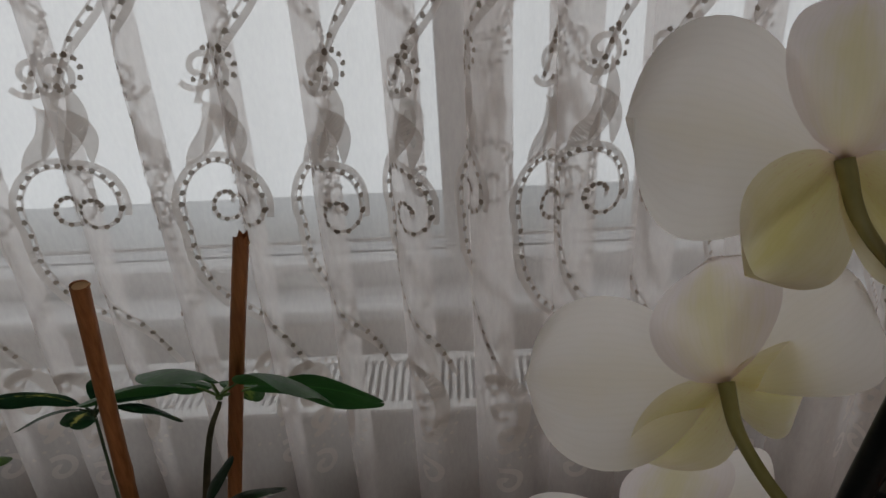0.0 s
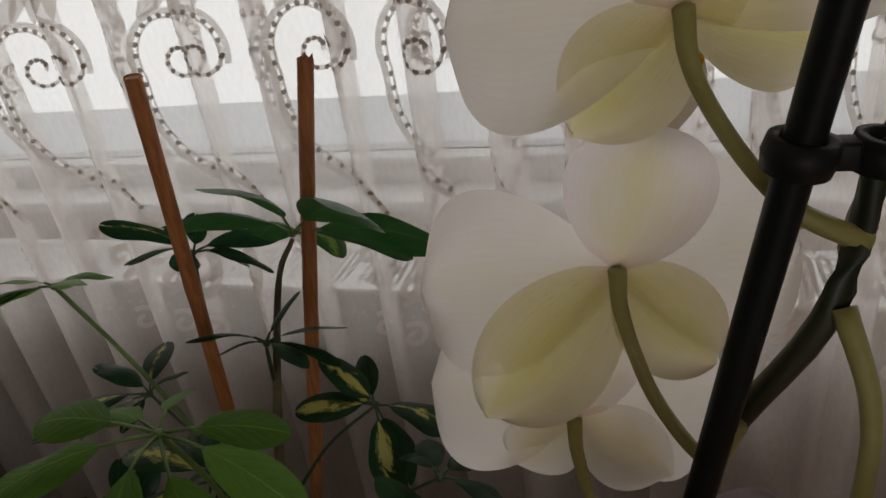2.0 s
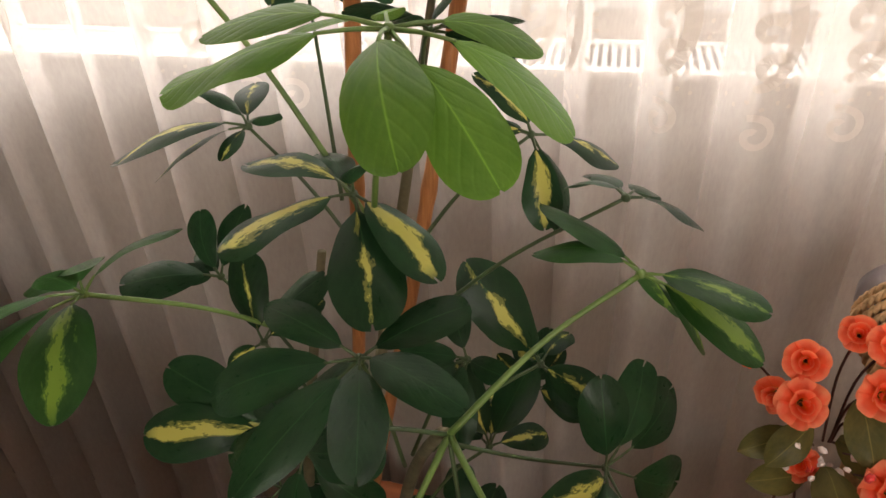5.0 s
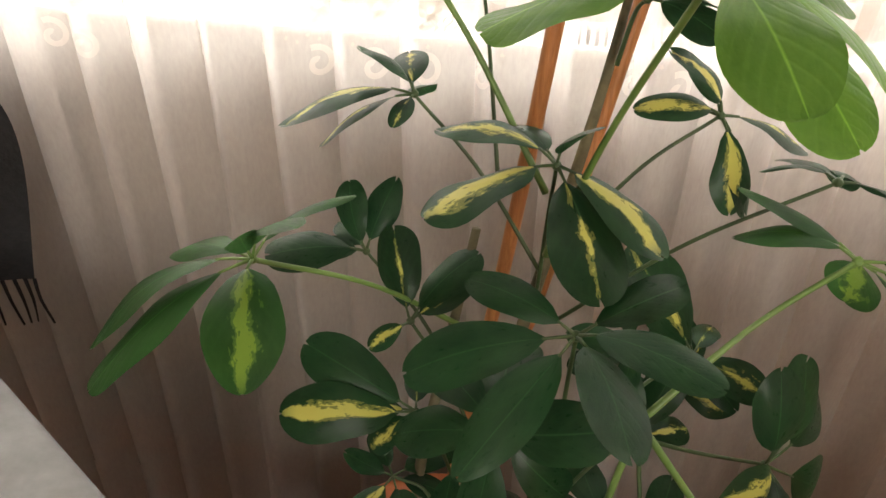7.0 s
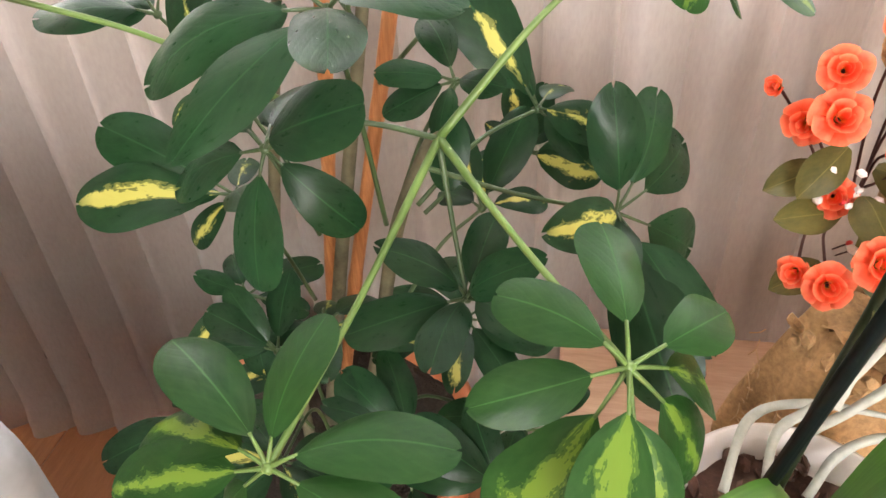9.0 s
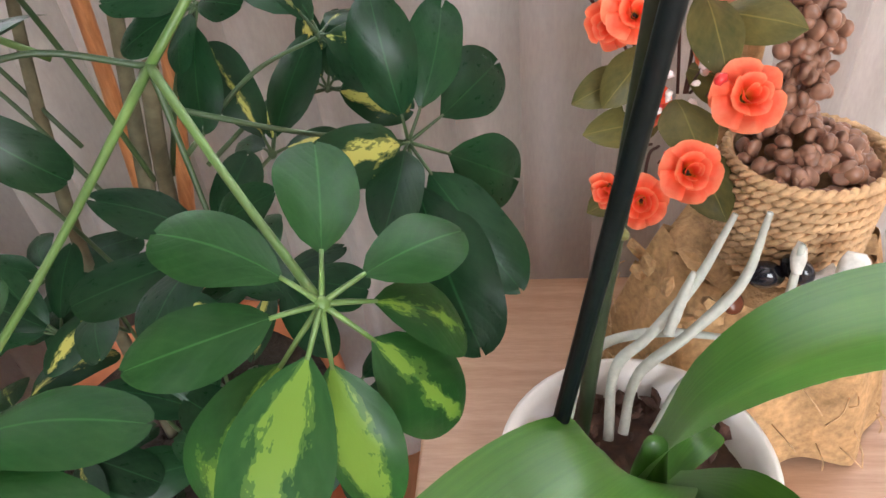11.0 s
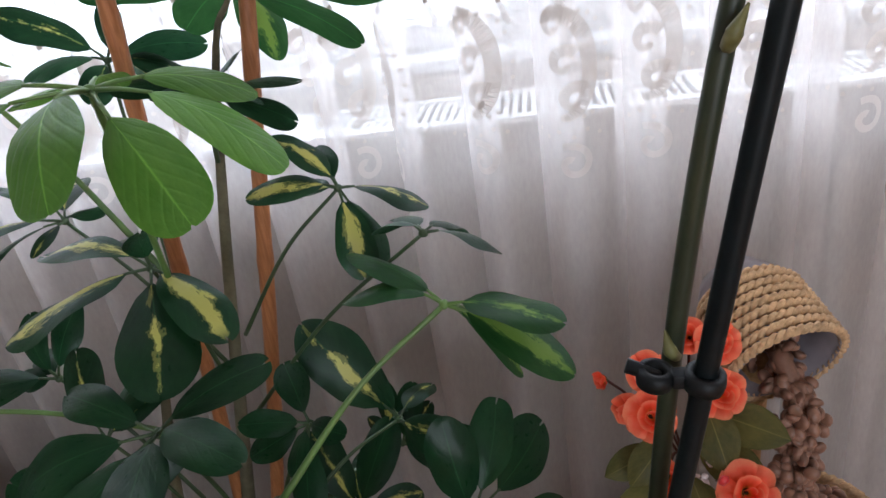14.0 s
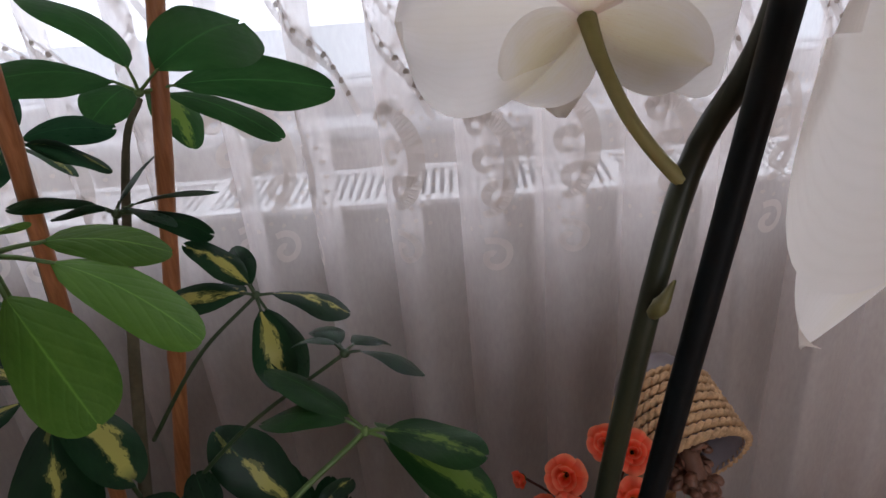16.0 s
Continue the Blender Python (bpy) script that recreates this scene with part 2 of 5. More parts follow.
def curtain_material(name, cloth, see, glow=0.5):
    """Sheer woven cloth: holes between threads, cloth that lets light through."""
    m = Mat(name)
    v = m.coords()
    weave = m.noise(m.coords("Object", (1, 1, 0.35)), 260.0, 2.0)
    cloud = m.noise(v, 16.0, 3.0)
    col = m.ramp(m.math("ADD", m.math("MULTIPLY", weave, 0.5), m.math("MULTIPLY", cloud, 0.5)), [(0.3, tuple(c * 0.92 for c in cloth)), (0.7, cloth)])
    m.colour(col)
    m.bsdf.inputs["Roughness"].default_value = 0.8
    m.bsdf.inputs["Specular IOR Level"].default_value = 0.15
    mx = m.through_light(col, glow)
    tp = m.t.nodes.new("ShaderNodeBsdfTransparent")
    mm = m.t.nodes.new("ShaderNodeMixShader")
    m.link(m.ramp(weave, [(0.25, (max(0.0, see - 0.04),) * 3), (0.75, (min(1.0, see + 0.04),) * 3)]), mm.inputs[0])
    m.link(mx.outputs[0], mm.inputs[1])
    m.link(tp.outputs[0], mm.inputs[2])
    m.link(mm.outputs[0], m.out.inputs[0])
    return m.m


M_CURTAIN = curtain_material("ivory_sheer_curtain", (0.89, 0.84, 0.815), 0.54, 0.6)
M_EMB = curtain_material("beige_embroidery", (0.68, 0.62, 0.57), 0.3, 0.5)
M_EMB_DOT = curtain_material("brown_stitched_dots", (0.34, 0.285, 0.24), 0.1, 0.3)
M_EMB_SOFT = curtain_material("pale_embroidery_cord", (0.74, 0.69, 0.65), 0.3, 0.5)


def wood_material(name, a, b, along=(1.2, 14, 14), rough=0.42):
    m = Mat(name)
    v = m.coords("Object", along)
    w = m.noise(v, 6.0, 6.0, 0.65)
    w2 = m.noise(m.coords("Object", tuple(x * 6 for x in along)), 8.0, 3.0)
    big = m.noise(m.coords(), 3.0, 2.0)
    f = m.math("ADD", m.math("MULTIPLY", w, 0.6), m.math("ADD", m.math("MULTIPLY", w2, 0.2), m.math("MULTIPLY", big, 0.2)))
    m.colour(m.ramp(f, [(0.34, a), (0.66, b)]))
    m.link(m.ramp(w, [(0.3, (rough - 0.08,) * 3), (0.7, (rough + 0.1,) * 3)]), m.bsdf.inputs["Roughness"])
    m.bump(w2, 0.12, 0.0006)
    return m.m


M_TABLE = wood_material("pinkish_oak_board", (0.40, 0.23, 0.14), (0.58, 0.37, 0.25))
M_FLOOR = wood_material("orange_laminate", (0.30, 0.115, 0.045), (0.46, 0.20, 0.09), (14, 1.2, 14))
M_JOINT = plain("grey_joint_strip", (0.25, 0.2, 0.18), 0.5, 0.3)
M_WALL = plain("beige_wall_paint", (0.70, 0.62, 0.55), 0.85, vary=0.03, scale=60, bump=0.1)
M_CEIL = plain("white_ceiling_paint", (0.82, 0.81, 0.79), 0.9, vary=0.02, scale=60, bump=0.1)
M_WHITE = plain("white_radiator_enamel", (0.82, 0.81, 0.79), 0.35, vary=0.03, scale=25, bump=0.03)
M_PVC = plain("white_window_plastic", (0.84, 0.84, 0.84), 0.35, vary=0.02, scale=30, bump=0.02)
# Radiator front enamel, its colour darkened for the shade behind the curtain.
M_SHADED_ENAMEL = plain("shaded_radiator_enamel", (0.30, 0.255, 0.215), 0.4, vary=0.08, scale=25, bump=0.03)
M_DARKGAP = plain("dark_radiator_fins", (0.16, 0.15, 0.15), 0.6)
M_TERRA = plain("terracotta_plastic", (0.42, 0.13, 0.05), 0.55, vary=0.15, scale=50)
M_SOIL = plain("dark_potting_soil", (0.03, 0.02, 0.014), 0.95, vary=0.5, scale=160, bump=0.9, dist=0.006)
M_BARK = plain("brown_bark_chips", (0.09, 0.04, 0.025), 0.8, vary=0.5, scale=120, bump=0.7, dist=0.003)
M_ROOT = plain("silvery_air_root", (0.43, 0.44, 0.39), 0.7, vary=0.18, scale=160, bump=0.3)
M_ROPE = plain("tan_jute_rope", (0.50, 0.32, 0.17), 0.9, vary=0.35, scale=220, bump=0.8, dist=0.0015)
M_BURLAP = plain("brown_burlap", (0.40, 0.24, 0.11), 0.95, vary=0.4, scale=180, bump=0.9, dist=0.002)
M_JAR = plain("grey_violet_jar_glaze", (0.20, 0.17, 0.18), 0.3, vary=0.2, scale=40)
M_BEAN = plain("roasted_coffee_bean", (0.22, 0.11, 0.07), 0.4, vary=0.4, scale=90, bump=0.3)
M_PEBBLE = plain("reddish_brown_nut", (0.17, 0.05, 0.025), 0.25, vary=0.3)
M_BLACKGEM = plain("black_glass_bead", (0.01, 0.01, 0.014), 0.08)
M_SILVER = plain("silvery_dried_blossom", (0.58, 0.55, 0.5), 0.6, vary=0.25, scale=200, bump=0.5)
M_GOLD = plain("brass_coin", (0.75, 0.5, 0.15), 0.25, 1.0)
M_FELT = plain("light_grey_upholstery", (0.24, 0.24, 0.245), 0.95, vary=0.25, scale=25, bump=0.5, dist=0.003)
M_SHAWL = plain("black_wool_shawl", (0.012, 0.012, 0.014), 0.95, vary=0.4, scale=160, bump=0.8, dist=0.003)
M_ROSELEAF = leaf_material("red_green_silk_leaf", (0.05, 0.055, 0.015), (0.13, 0.11, 0.03), (0.2, 0.05, 0.03), 0.0, 0.5)
M_TWIG = plain("dark_red_twig", (0.07, 0.02, 0.015), 0.7)
M_BERRY = plain("white_red_berry", (0.7, 0.6, 0.58), 0.4, vary=0.3, scale=300)
M_REDBERRY = plain("red_berry", (0.6, 0.03, 0.03), 0.35)


def rose_material():
    m = Mat("coral_silk_rose")
    uv = m.coords("UV")
    sep = m.t.nodes.new("ShaderNodeSeparateXYZ")
    m.link(uv, sep.inputs[0])
    n = m.noise(m.coords(), 90.0, 3.0)
    f = m.math("ADD", sep.outputs[1], m.math("MULTIPLY", m.math("SUBTRACT", n, 0.5), 0.5))
    c = m.ramp(f, [(0.05, (0.85, 0.3, 0.04)), (0.4, (0.88, 0.11, 0.03)), (0.75, (0.9, 0.12, 0.05)), (1.0, (0.92, 0.26, 0.13))])
    m.colour(c)
    m.bsdf.inputs["Roughness"].default_value = 0.6
    m.bump(n, 0.2, 0.001)
    m.through_light(c, 0.42)
    return m.m


M_ROSE = rose_material()


def orchid_leaf_material():
    m = Mat("glossy_orchid_leaf")
    uv = m.coords("UV")
    sep = m.t.nodes.new("ShaderNodeSeparateXYZ")
    m.link(uv, sep.inputs[0])
    st = m.noise(m.coords("UV", (14, 1, 1)), 3.0, 4.0)
    cl = m.noise(uv, 2.0, 2.0)
    c = m.ramp(m.math("ADD", m.math("MULTIPLY", st, 0.4), m.math("MULTIPLY", cl, 0.6)), [(0.35, (0.035, 0.105, 0.014)), (0.65, (0.08, 0.19, 0.03))])
    m.colour(c)
    m.bsdf.inputs["Roughness"].default_value = 0.3
    m.bump(st, 0.15, 0.001)
    m.through_light(c, 0.18)
    return m.m


M_OLEAF = orchid_leaf_material()
M_POT = plain("translucent_white_pot_plastic", (0.74, 0.68, 0.64), 0.35, vary=0.06, scale=40, bump=0.05)
M_GLASS = Mat("clear_window_glass")
M_GLASS.bsdf.inputs["Transmission Weight"].default_value = 1.0
M_GLASS.bsdf.inputs["Roughness"].default_value = 0.02
M_GLASS.bsdf.inputs["IOR"].default_value = 1.02
M_GLASS = M_GLASS.m


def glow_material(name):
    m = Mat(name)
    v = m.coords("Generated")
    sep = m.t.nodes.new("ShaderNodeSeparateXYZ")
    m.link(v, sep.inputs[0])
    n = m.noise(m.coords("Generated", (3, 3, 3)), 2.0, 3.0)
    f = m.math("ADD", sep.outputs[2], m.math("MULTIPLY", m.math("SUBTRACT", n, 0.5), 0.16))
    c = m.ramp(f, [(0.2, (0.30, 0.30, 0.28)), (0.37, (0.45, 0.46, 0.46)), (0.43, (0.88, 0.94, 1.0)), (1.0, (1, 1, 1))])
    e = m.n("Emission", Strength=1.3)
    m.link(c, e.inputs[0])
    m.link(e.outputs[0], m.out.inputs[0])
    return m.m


M_BACKDROP = glow_material("bright_overcast_distance")


# ---- mesh helpers ----
def mesh_of(bm, name, material, smooth=True):
    me = bpy.data.meshes.new(name)
    bm.to_mesh(me)
    bm.free()
    for mt in material if isinstance(material, (list, tuple)) else [material]:
        me.materials.append(mt)
    if smooth:
        me.polygons.foreach_set("use_smooth", [True] * len(me.polygons))
    return me


def part(name, bm, material, parent=None, label="", smooth=True, m=None):
    """Links a bmesh as one mesh object under a thing or a part."""
    ob = new(name, mesh_of(bm, name, material, smooth))
    if m is not None:
        ob.matrix_world = m
    if parent is not None:
        ob.parent = parent
    if label:
        ob["label"] = label
    return ob


def thing(name, at, label, category, group="", kind=""):
    ob = new(name)
    ob.empty_display_size = 0.02
    ob.location = at
    bpy.context.view_layer.update()
    return tagged(ob, label, category, group, kind)


def child(name, bm, material, parent, label="", smooth=True):
    """A part whose mesh is written in world coordinates, under a parent that has no turn or scale."""
    o = parent
    off = Vector((0, 0, 0))
    while o is not None:
        off += o.location
        o = o.parent
    bmesh.ops.translate(bm, verts=bm.verts, vec=-off)
    ob = part(name, bm, material, parent, label, smooth)
    return ob


def box(bm, x0, x1, y0, y1, z0, z1, bevel=0.0):
    r = bmesh.ops.create_cube(bm, size=1.0)
    for v in r["verts"]:
        v.co = Vector(((x0 + x1) / 2 + v.co.x * (x1 - x0), (y0 + y1) / 2 + v.co.y * (y1 - y0), (z0 + z1) / 2 + v.co.z * (z1 - z0)))
    if bevel:
        es = list({e for v in r["verts"] for e in v.link_edges})
        bmesh.ops.bevel(bm, geom=es, offset=bevel, segments=2, affect="EDGES", profile=0.5)
    return bm


def boxed(*a, bevel=0.0):
    return box(bmesh.new(), *a, bevel=bevel)


def smooth_path(pts, n):
    """Catmull-Rom through the points."""
    P = [Vector(p) for p in pts]
    P = [P[0] * 2 - P[1]] + P + [P[-1] * 2 - P[-2]]
    out = []
    segs = len(P) - 3
    for i in range(n + 1):
        s = i / n * segs
        k = min(int(s), segs - 1)
        t = s - k
        a, b, c, d = P[k:k + 4]
        out.append(0.5 * ((2 * b) + (c - a) * t + (2 * a - 5 * b + 4 * c - d) * t * t + (3 * b - a - 3 * c + d) * t * t * t))
    return out


def tube(bm, pts, radii, sides=8, n=14, cap=True, flat=1.0):
    """A tapered tube through the points; radii: one number, or several spread along it."""
    C = smooth_path(pts, n) if len(pts) > 2 or n > 1 else [Vector(p) for p in pts]
    R = radii if isinstance(radii, (list, tuple)) else [radii, radii]
    rings = []
    up = Vector((0.21, 0.33, 0.92))
    for i, c in enumerate(C):
        d = (C[min(i + 1, len(C) - 1)] - C[max(i - 1, 0)]).normalized()
        a = d.cross(up)
        if a.length < 0.05:
            a = d.cross(Vector((1, 0, 0)))
        a.normalize()
        b = d.cross(a)
        s = i / (len(C) - 1) * (len(R) - 1)
        k = min(int(s), len(R) - 2)
        r = R[k] + (R[k + 1] - R[k]) * (s - k)
        rings.append([bm.verts.new(c + (a * math.cos(q) * flat + b * math.sin(q)) * r) for q in (2 * math.pi * j / sides for j in range(sides))])
    for r0, r1 in zip(rings, rings[1:]):
        for j in range(sides):
            bm.faces.new((r0[j], r0[(j + 1) % sides], r1[(j + 1) % sides], r1[j]))
    if cap:
        bm.faces.new(list(reversed(rings[0])))
        bm.faces.new(rings[-1])
    return bm


def tubed(*a, **k):
    return tube(bmesh.new(), *a, **k)


def lathe(bm, profile, centre, sides=40, axis=None, wob=0.0):
    """Turns (radius, height) pairs round z, or round the given axis."""
    q = Vector(axis).to_track_quat("Z", "Y").to_matrix() if axis is not None else Matrix.Identity(3)
    rings = []
    for r, h in profile:
        rings.append([bm.verts.new(Vector(centre) + q @ Vector((r * (1 + wob * math.sin(3 * a)) * math.cos(a), r * math.sin(a), h))) for a in (2 * math.pi * j / sides for j in range(sides))])
    for r0, r1 in zip(rings, rings[1:]):
        for j in range(sides):
            bm.faces.new((r0[j], r0[(j + 1) % sides], r1[(j + 1) % sides], r1[j]))
    return bm


def lathed(*a, **k):
    return lathe(bmesh.new(), *a, **k)


def disc(bm, centre, r, z=0.0, rough=0.0, rings=8, sides=32, rng=None):
    rows = []
    for i in range(rings + 1):
        rr = r * i / rings
        rows.append([bm.verts.new((centre[0] + rr * math.cos(a), centre[1] + rr * math.sin(a), z + (rng.uniform(-rough, rough) if rng else 0))) for a in (2 * math.pi * j / sides for j in range(sides))])
    for r0, r1 in zip(rows, rows[1:]):
        for j in range(sides):
            bm.faces.new((r0[j], r1[j], r1[(j + 1) % sides], r0[(j + 1) % sides]))
    bmesh.ops.remove_doubles(bm, verts=bm.verts, dist=1e-6)
    return bm


def sheet(bm, f, nu, nv, uv=True):
    """A grid sheet: f(u, v) with u, v from 0 to 1."""
    g = [[bm.verts.new(f(i / nu, j / nv)) for i in range(nu + 1)] for j in range(nv + 1)]
    lay = bm.loops.layers.uv.verify() if uv else None
    for j in range(nv):
        for i in range(nu):
            fc = bm.faces.new((g[j][i], g[j][i + 1], g[j + 1][i + 1], g[j + 1][i]))
            if uv:
                for lp, (a, b) in zip(fc.loops, ((i, j), (i + 1, j), (i + 1, j + 1), (i, j + 1))):
                    lp[lay].uv = (a / nu, b / nv)
    return bm


def blob(bm, c, r, rng, squash=(1, 1, 1), sub=1, rough=0.12):
    res = bmesh.ops.create_icosphere(bm, subdivisions=sub, radius=1.0)
    q = Euler([rng.uniform(0, 6.28) for _ in range(3)]).to_matrix()
    for v in res["verts"]:
        k = 1 + rng.uniform(-rough, rough)
        v.co = Vector(c) + q @ Vector((v.co.x * squash[0] * r * k, v.co.y * squash[1] * r * k, v.co.z * squash[2] * r * k))
    return bm


# ---- the room ----
X0, X1, Y0, Y1, ZC = -2.6, 2.2, -2.8, 0.76, 2.5

floor = part("floor", boxed(X0, X1, Y0, Y1 + 0.3, -0.05, -0.004), M_JOINT)
tagged(floor, "orange-brown laminate floor with board joints", "floor", kind="structure")
BOARDS = {}


def board(length):
    """A floor plank of a given length; alike planks share their mesh."""
    key = round(length, 3)
    if key not in BOARDS:
        BOARDS[key] = mesh_of(boxed(-0.078, 0.078, -key / 2, key / 2, -0.004, 0.0, bevel=0.0012), "plank", M_FLOOR, False)
    return BOARDS[key]


for i in range(int((X1 - X0) / 0.16)):
    for j in range(5):
        y0 = Y0 - 0.8 + 0.37 * (i % 3) + 1.203 * j
        y1 = min(y0 + 1.2, Y1)
        y0 = max(y0, Y0)
        if y1 - y0 < 0.05:
            continue
        p = new("plank", board(y1 - y0))
        p.parent = floor
        p.location = (X0 + 0.08 + i * 0.1585, (y0 + y1) / 2, 0)

ceiling = part("ceiling", boxed(X0, X1, Y0, Y1 + 0.24, ZC, ZC + 0.1), M_CEIL)
tagged(ceiling, "plain white ceiling", "ceiling", kind="structure")

# Outer wall with the window opening.
WX0, WX1, WZ0, WZ1 = -1.3, 0.95, 0.84, 2.2
w = bmesh.new()
box(w, X0, WX0, Y1, Y1 + 0.24, 0, ZC)
box(w, WX1, X1, Y1, Y1 + 0.24, 0, ZC)
box(w, WX0, WX1, Y1, Y1 + 0.24, 0, WZ0)
box(w, WX0, WX1, Y1, Y1 + 0.24, WZ1, ZC)
tagged(part("wall_north", w, M_WALL, smooth=False), "beige wall under and beside the window", "wall", kind="structure")
tagged(part("wall_west", boxed(X0 - 0.15, X0, Y0, Y1 + 0.24, 0, ZC), M_WALL, smooth=False), "plain beige wall", "wall", kind="structure")
tagged(part("wall_east", boxed(X1, X1 + 0.15, Y0, Y1 + 0.24, 0, ZC), M_WALL, smooth=False), "plain beige wall", "wall", kind="structure")
w = bmesh.new()
box(w, X0, 0.05, Y0 - 0.2, Y0, 0, ZC)
box(w, 1.45, X1, Y0 - 0.2, Y0, 0, ZC)
box(w, 0.05, 1.45, Y0 - 0.2, Y0, 0, 0.25)
box(w, 0.05, 1.45, Y0 - 0.2, Y0, 2.05, ZC)
tagged(part("wall_south", w, M_WALL, smooth=False), "plain beige wall with a window opening", "wall", kind="structure")

win = thing("window_1", ((WX0 + WX1) / 2, 0.86, WZ0), "white plastic window behind the sheer curtain", "window", kind="structure")
for nm, a in (("window_frame", (WX0, WX0 + 0.06, 0.82, 0.89, WZ0, WZ1)), ("window_frame", (WX1 - 0.06, WX1, 0.82, 0.89, WZ0, WZ1)),
              ("window_frame", (WX0 + 0.06, WX1 - 0.06, 0.82, 0.89, WZ0, WZ0 + 0.05)), ("window_frame", (WX0 + 0.06, WX1 - 0.06, 0.82, 0.89, WZ1 - 0.06, WZ1)),
              ("mullion", (-0.03, 0.05, 0.81, 0.895, WZ0 + 0.05, WZ1 - 0.06))):
    child(nm, boxed(*a, bevel=0.006), M_PVC, win, smooth=False)
child("window_sill", boxed(WX0 + 0.002, WX1 - 0.002, 0.752, 0.82, WZ0 + 0.001, WZ0 + 0.018, bevel=0.005), M_PVC, win, "white window sill board", smooth=False)
for a, b in ((WX0 + 0.06, -0.03), (0.05, WX1 - 0.06)):
    pane = child("pane", boxed(a, b, 0.852, 0.858, WZ0 + 0.05, WZ1 - 0.06), M_GLASS, win, smooth=False)
    pane.visible_shadow = False

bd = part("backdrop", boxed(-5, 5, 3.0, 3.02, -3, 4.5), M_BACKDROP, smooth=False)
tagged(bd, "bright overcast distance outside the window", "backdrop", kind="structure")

# ---- radiator ----
RX0, RX1, RY0, RY1, RZ0, RZ1 = -1.28, 0.36, 0.602, 0.705, 0.16, 0.822
rad = thing("radiator", ((RX0 + RX1) / 2, (RY0 + RY1) / 2, 0), "panel radiator with shade painted into its front and a white slotted grille under the window", "radiator")
# Front panel and ribs carry painted shade; back panel and grille stay white.
child("front_panel", boxed(RX0, RX1, RY0, RY0 + 0.012, RZ0, RZ1 - 0.004, bevel=0.003), M_SHADED_ENAMEL, rad, smooth=False)
child("back_panel", boxed(RX0, RX1, RY1 - 0.012, RY1, RZ0, RZ1 - 0.004, bevel=0.003), M_WHITE, rad, smooth=False)
child("convector", boxed(RX0 + 0.01, RX1 - 0.01, RY0 + 0.02, RY1 - 0.02, RZ0 + 0.02, RZ1 - 0.03), M_DARKGAP, rad, "dark convector fins", smooth=False)
g = bmesh.new()
n = 178
for i in range(n):
    x = RX0 + 0.006 + (RX1 - RX0 - 0.012) * i / (n - 1)
    box(g, x - 0.0024, x + 0.0024, RY0 + 0.013, RY1 - 0.013, RZ1 - 0.006, RZ1)
box(g, RX0, RX1, RY0, RY0 + 0.014, RZ1 - 0.004, RZ1 + 0.002)
box(g, RX0, RX1, RY1 - 0.014, RY1, RZ1 - 0.004, RZ1 + 0.002)
for i in range(9):
    x = RX0 + (RX1 - RX0) * i / 8
    box(g, x - 0.006, x + 0.006, RY0 + 0.013, RY1 - 0.013, RZ1 - 0.005, RZ1 + 0.001)
child("grille", g, M_WHITE, rad, "white slotted top grille", smooth=False)
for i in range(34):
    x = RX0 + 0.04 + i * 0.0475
    child("rib", boxed(x - 0.014, x + 0.014, RY0 - 0.006, RY0 + 0.002, RZ0 + 0.03, RZ1 - 0.06, bevel=0.004), M_SHADED_ENAMEL, rad)
for x in (RX0 + 0.15, RX1 - 0.15):
    child("bracket", boxed(x - 0.015, x + 0.015, RY1, Y1, 0.62, 0.68), M_WHITE, rad, smooth=False)

# ---- curtain ----
CY, CZ1 = 0.552, 2.38
_r = random.Random(11)
WAVES = [(_r.uniform(0.9, 1.15), _r.uniform(0, 6.28)) for _ in range(6)]


def hang_at(s, z):
    """The hanging line: s along the rail, z the height; gathered more tightly past the window's middle."""
    k = 2 * math.pi
    drift = 0.25 * math.sin(3.1 * s + 1.0) + 0.18 * math.sin(7.3 * s)
    ph = k * s / 0.072 + 2.2 * drift + 0.22 * math.sin(2.3 * z + 5 * s)
    amp = 0.0215 + 0.006 * math.sin(4.3 * s + 0.7) + 0.004 * math.sin(11.7 * s + 2 * z)
    low = max(0.0, 1 - z / 0.5)
    tight = 1 / (1 + math.exp(-(s + 0.1) / 0.05))
    y = amp * math.sin(ph) + 0.35 * amp * math.sin(2 * ph + 1.1) + 0.004 * math.sin(0.5 * ph + 3 * z)
    x = s + (0.0235 + 0.006 * tight + 0.006 * math.sin(5 * s + 1) + 0.004 * math.sin(13 * s)) * math.sin(ph + 0.9) + 0.004 * math.sin(2 * ph)
    y -= low * (0.006 + 0.006 * math.sin(ph))
    if z < 0.06:
        y -= (0.06 - z) * 0.25
    return Vector((x, CY + y, z))


# Cloth lengths along the hanging line, so that the pattern keeps its size in the folds.
S0, S1 = -1.75, 1.35
_ss = np.linspace(S0, S1, 6001)
_pp = np.array([hang_at(float(q), 1.05)[:2] for q in _ss])
_aa = np.concatenate([[0.0], np.cumsum(np.hypot(*np.diff(_pp, axis=0).T))])
CLOTH = float(_aa[-1])


def cloth(a, z):
    """Where the cloth's point, a metres along it and z high, hangs."""
    return hang_at(float(np.interp(a, _aa, _ss)), z)


def along(x):
    return float(np.interp(x, _ss, _aa))


def cloth_at(s, z, lift=0.0):
    p = cloth(s, z)
    if lift:
        nrm = (cloth(s + 0.0008, z) - cloth(s - 0.0008, z)).cross(Vector((0, 0, 1))).normalized()
        p += nrm * (lift if nrm.y < 0 else -lift)
    return p


c = bmesh.new()
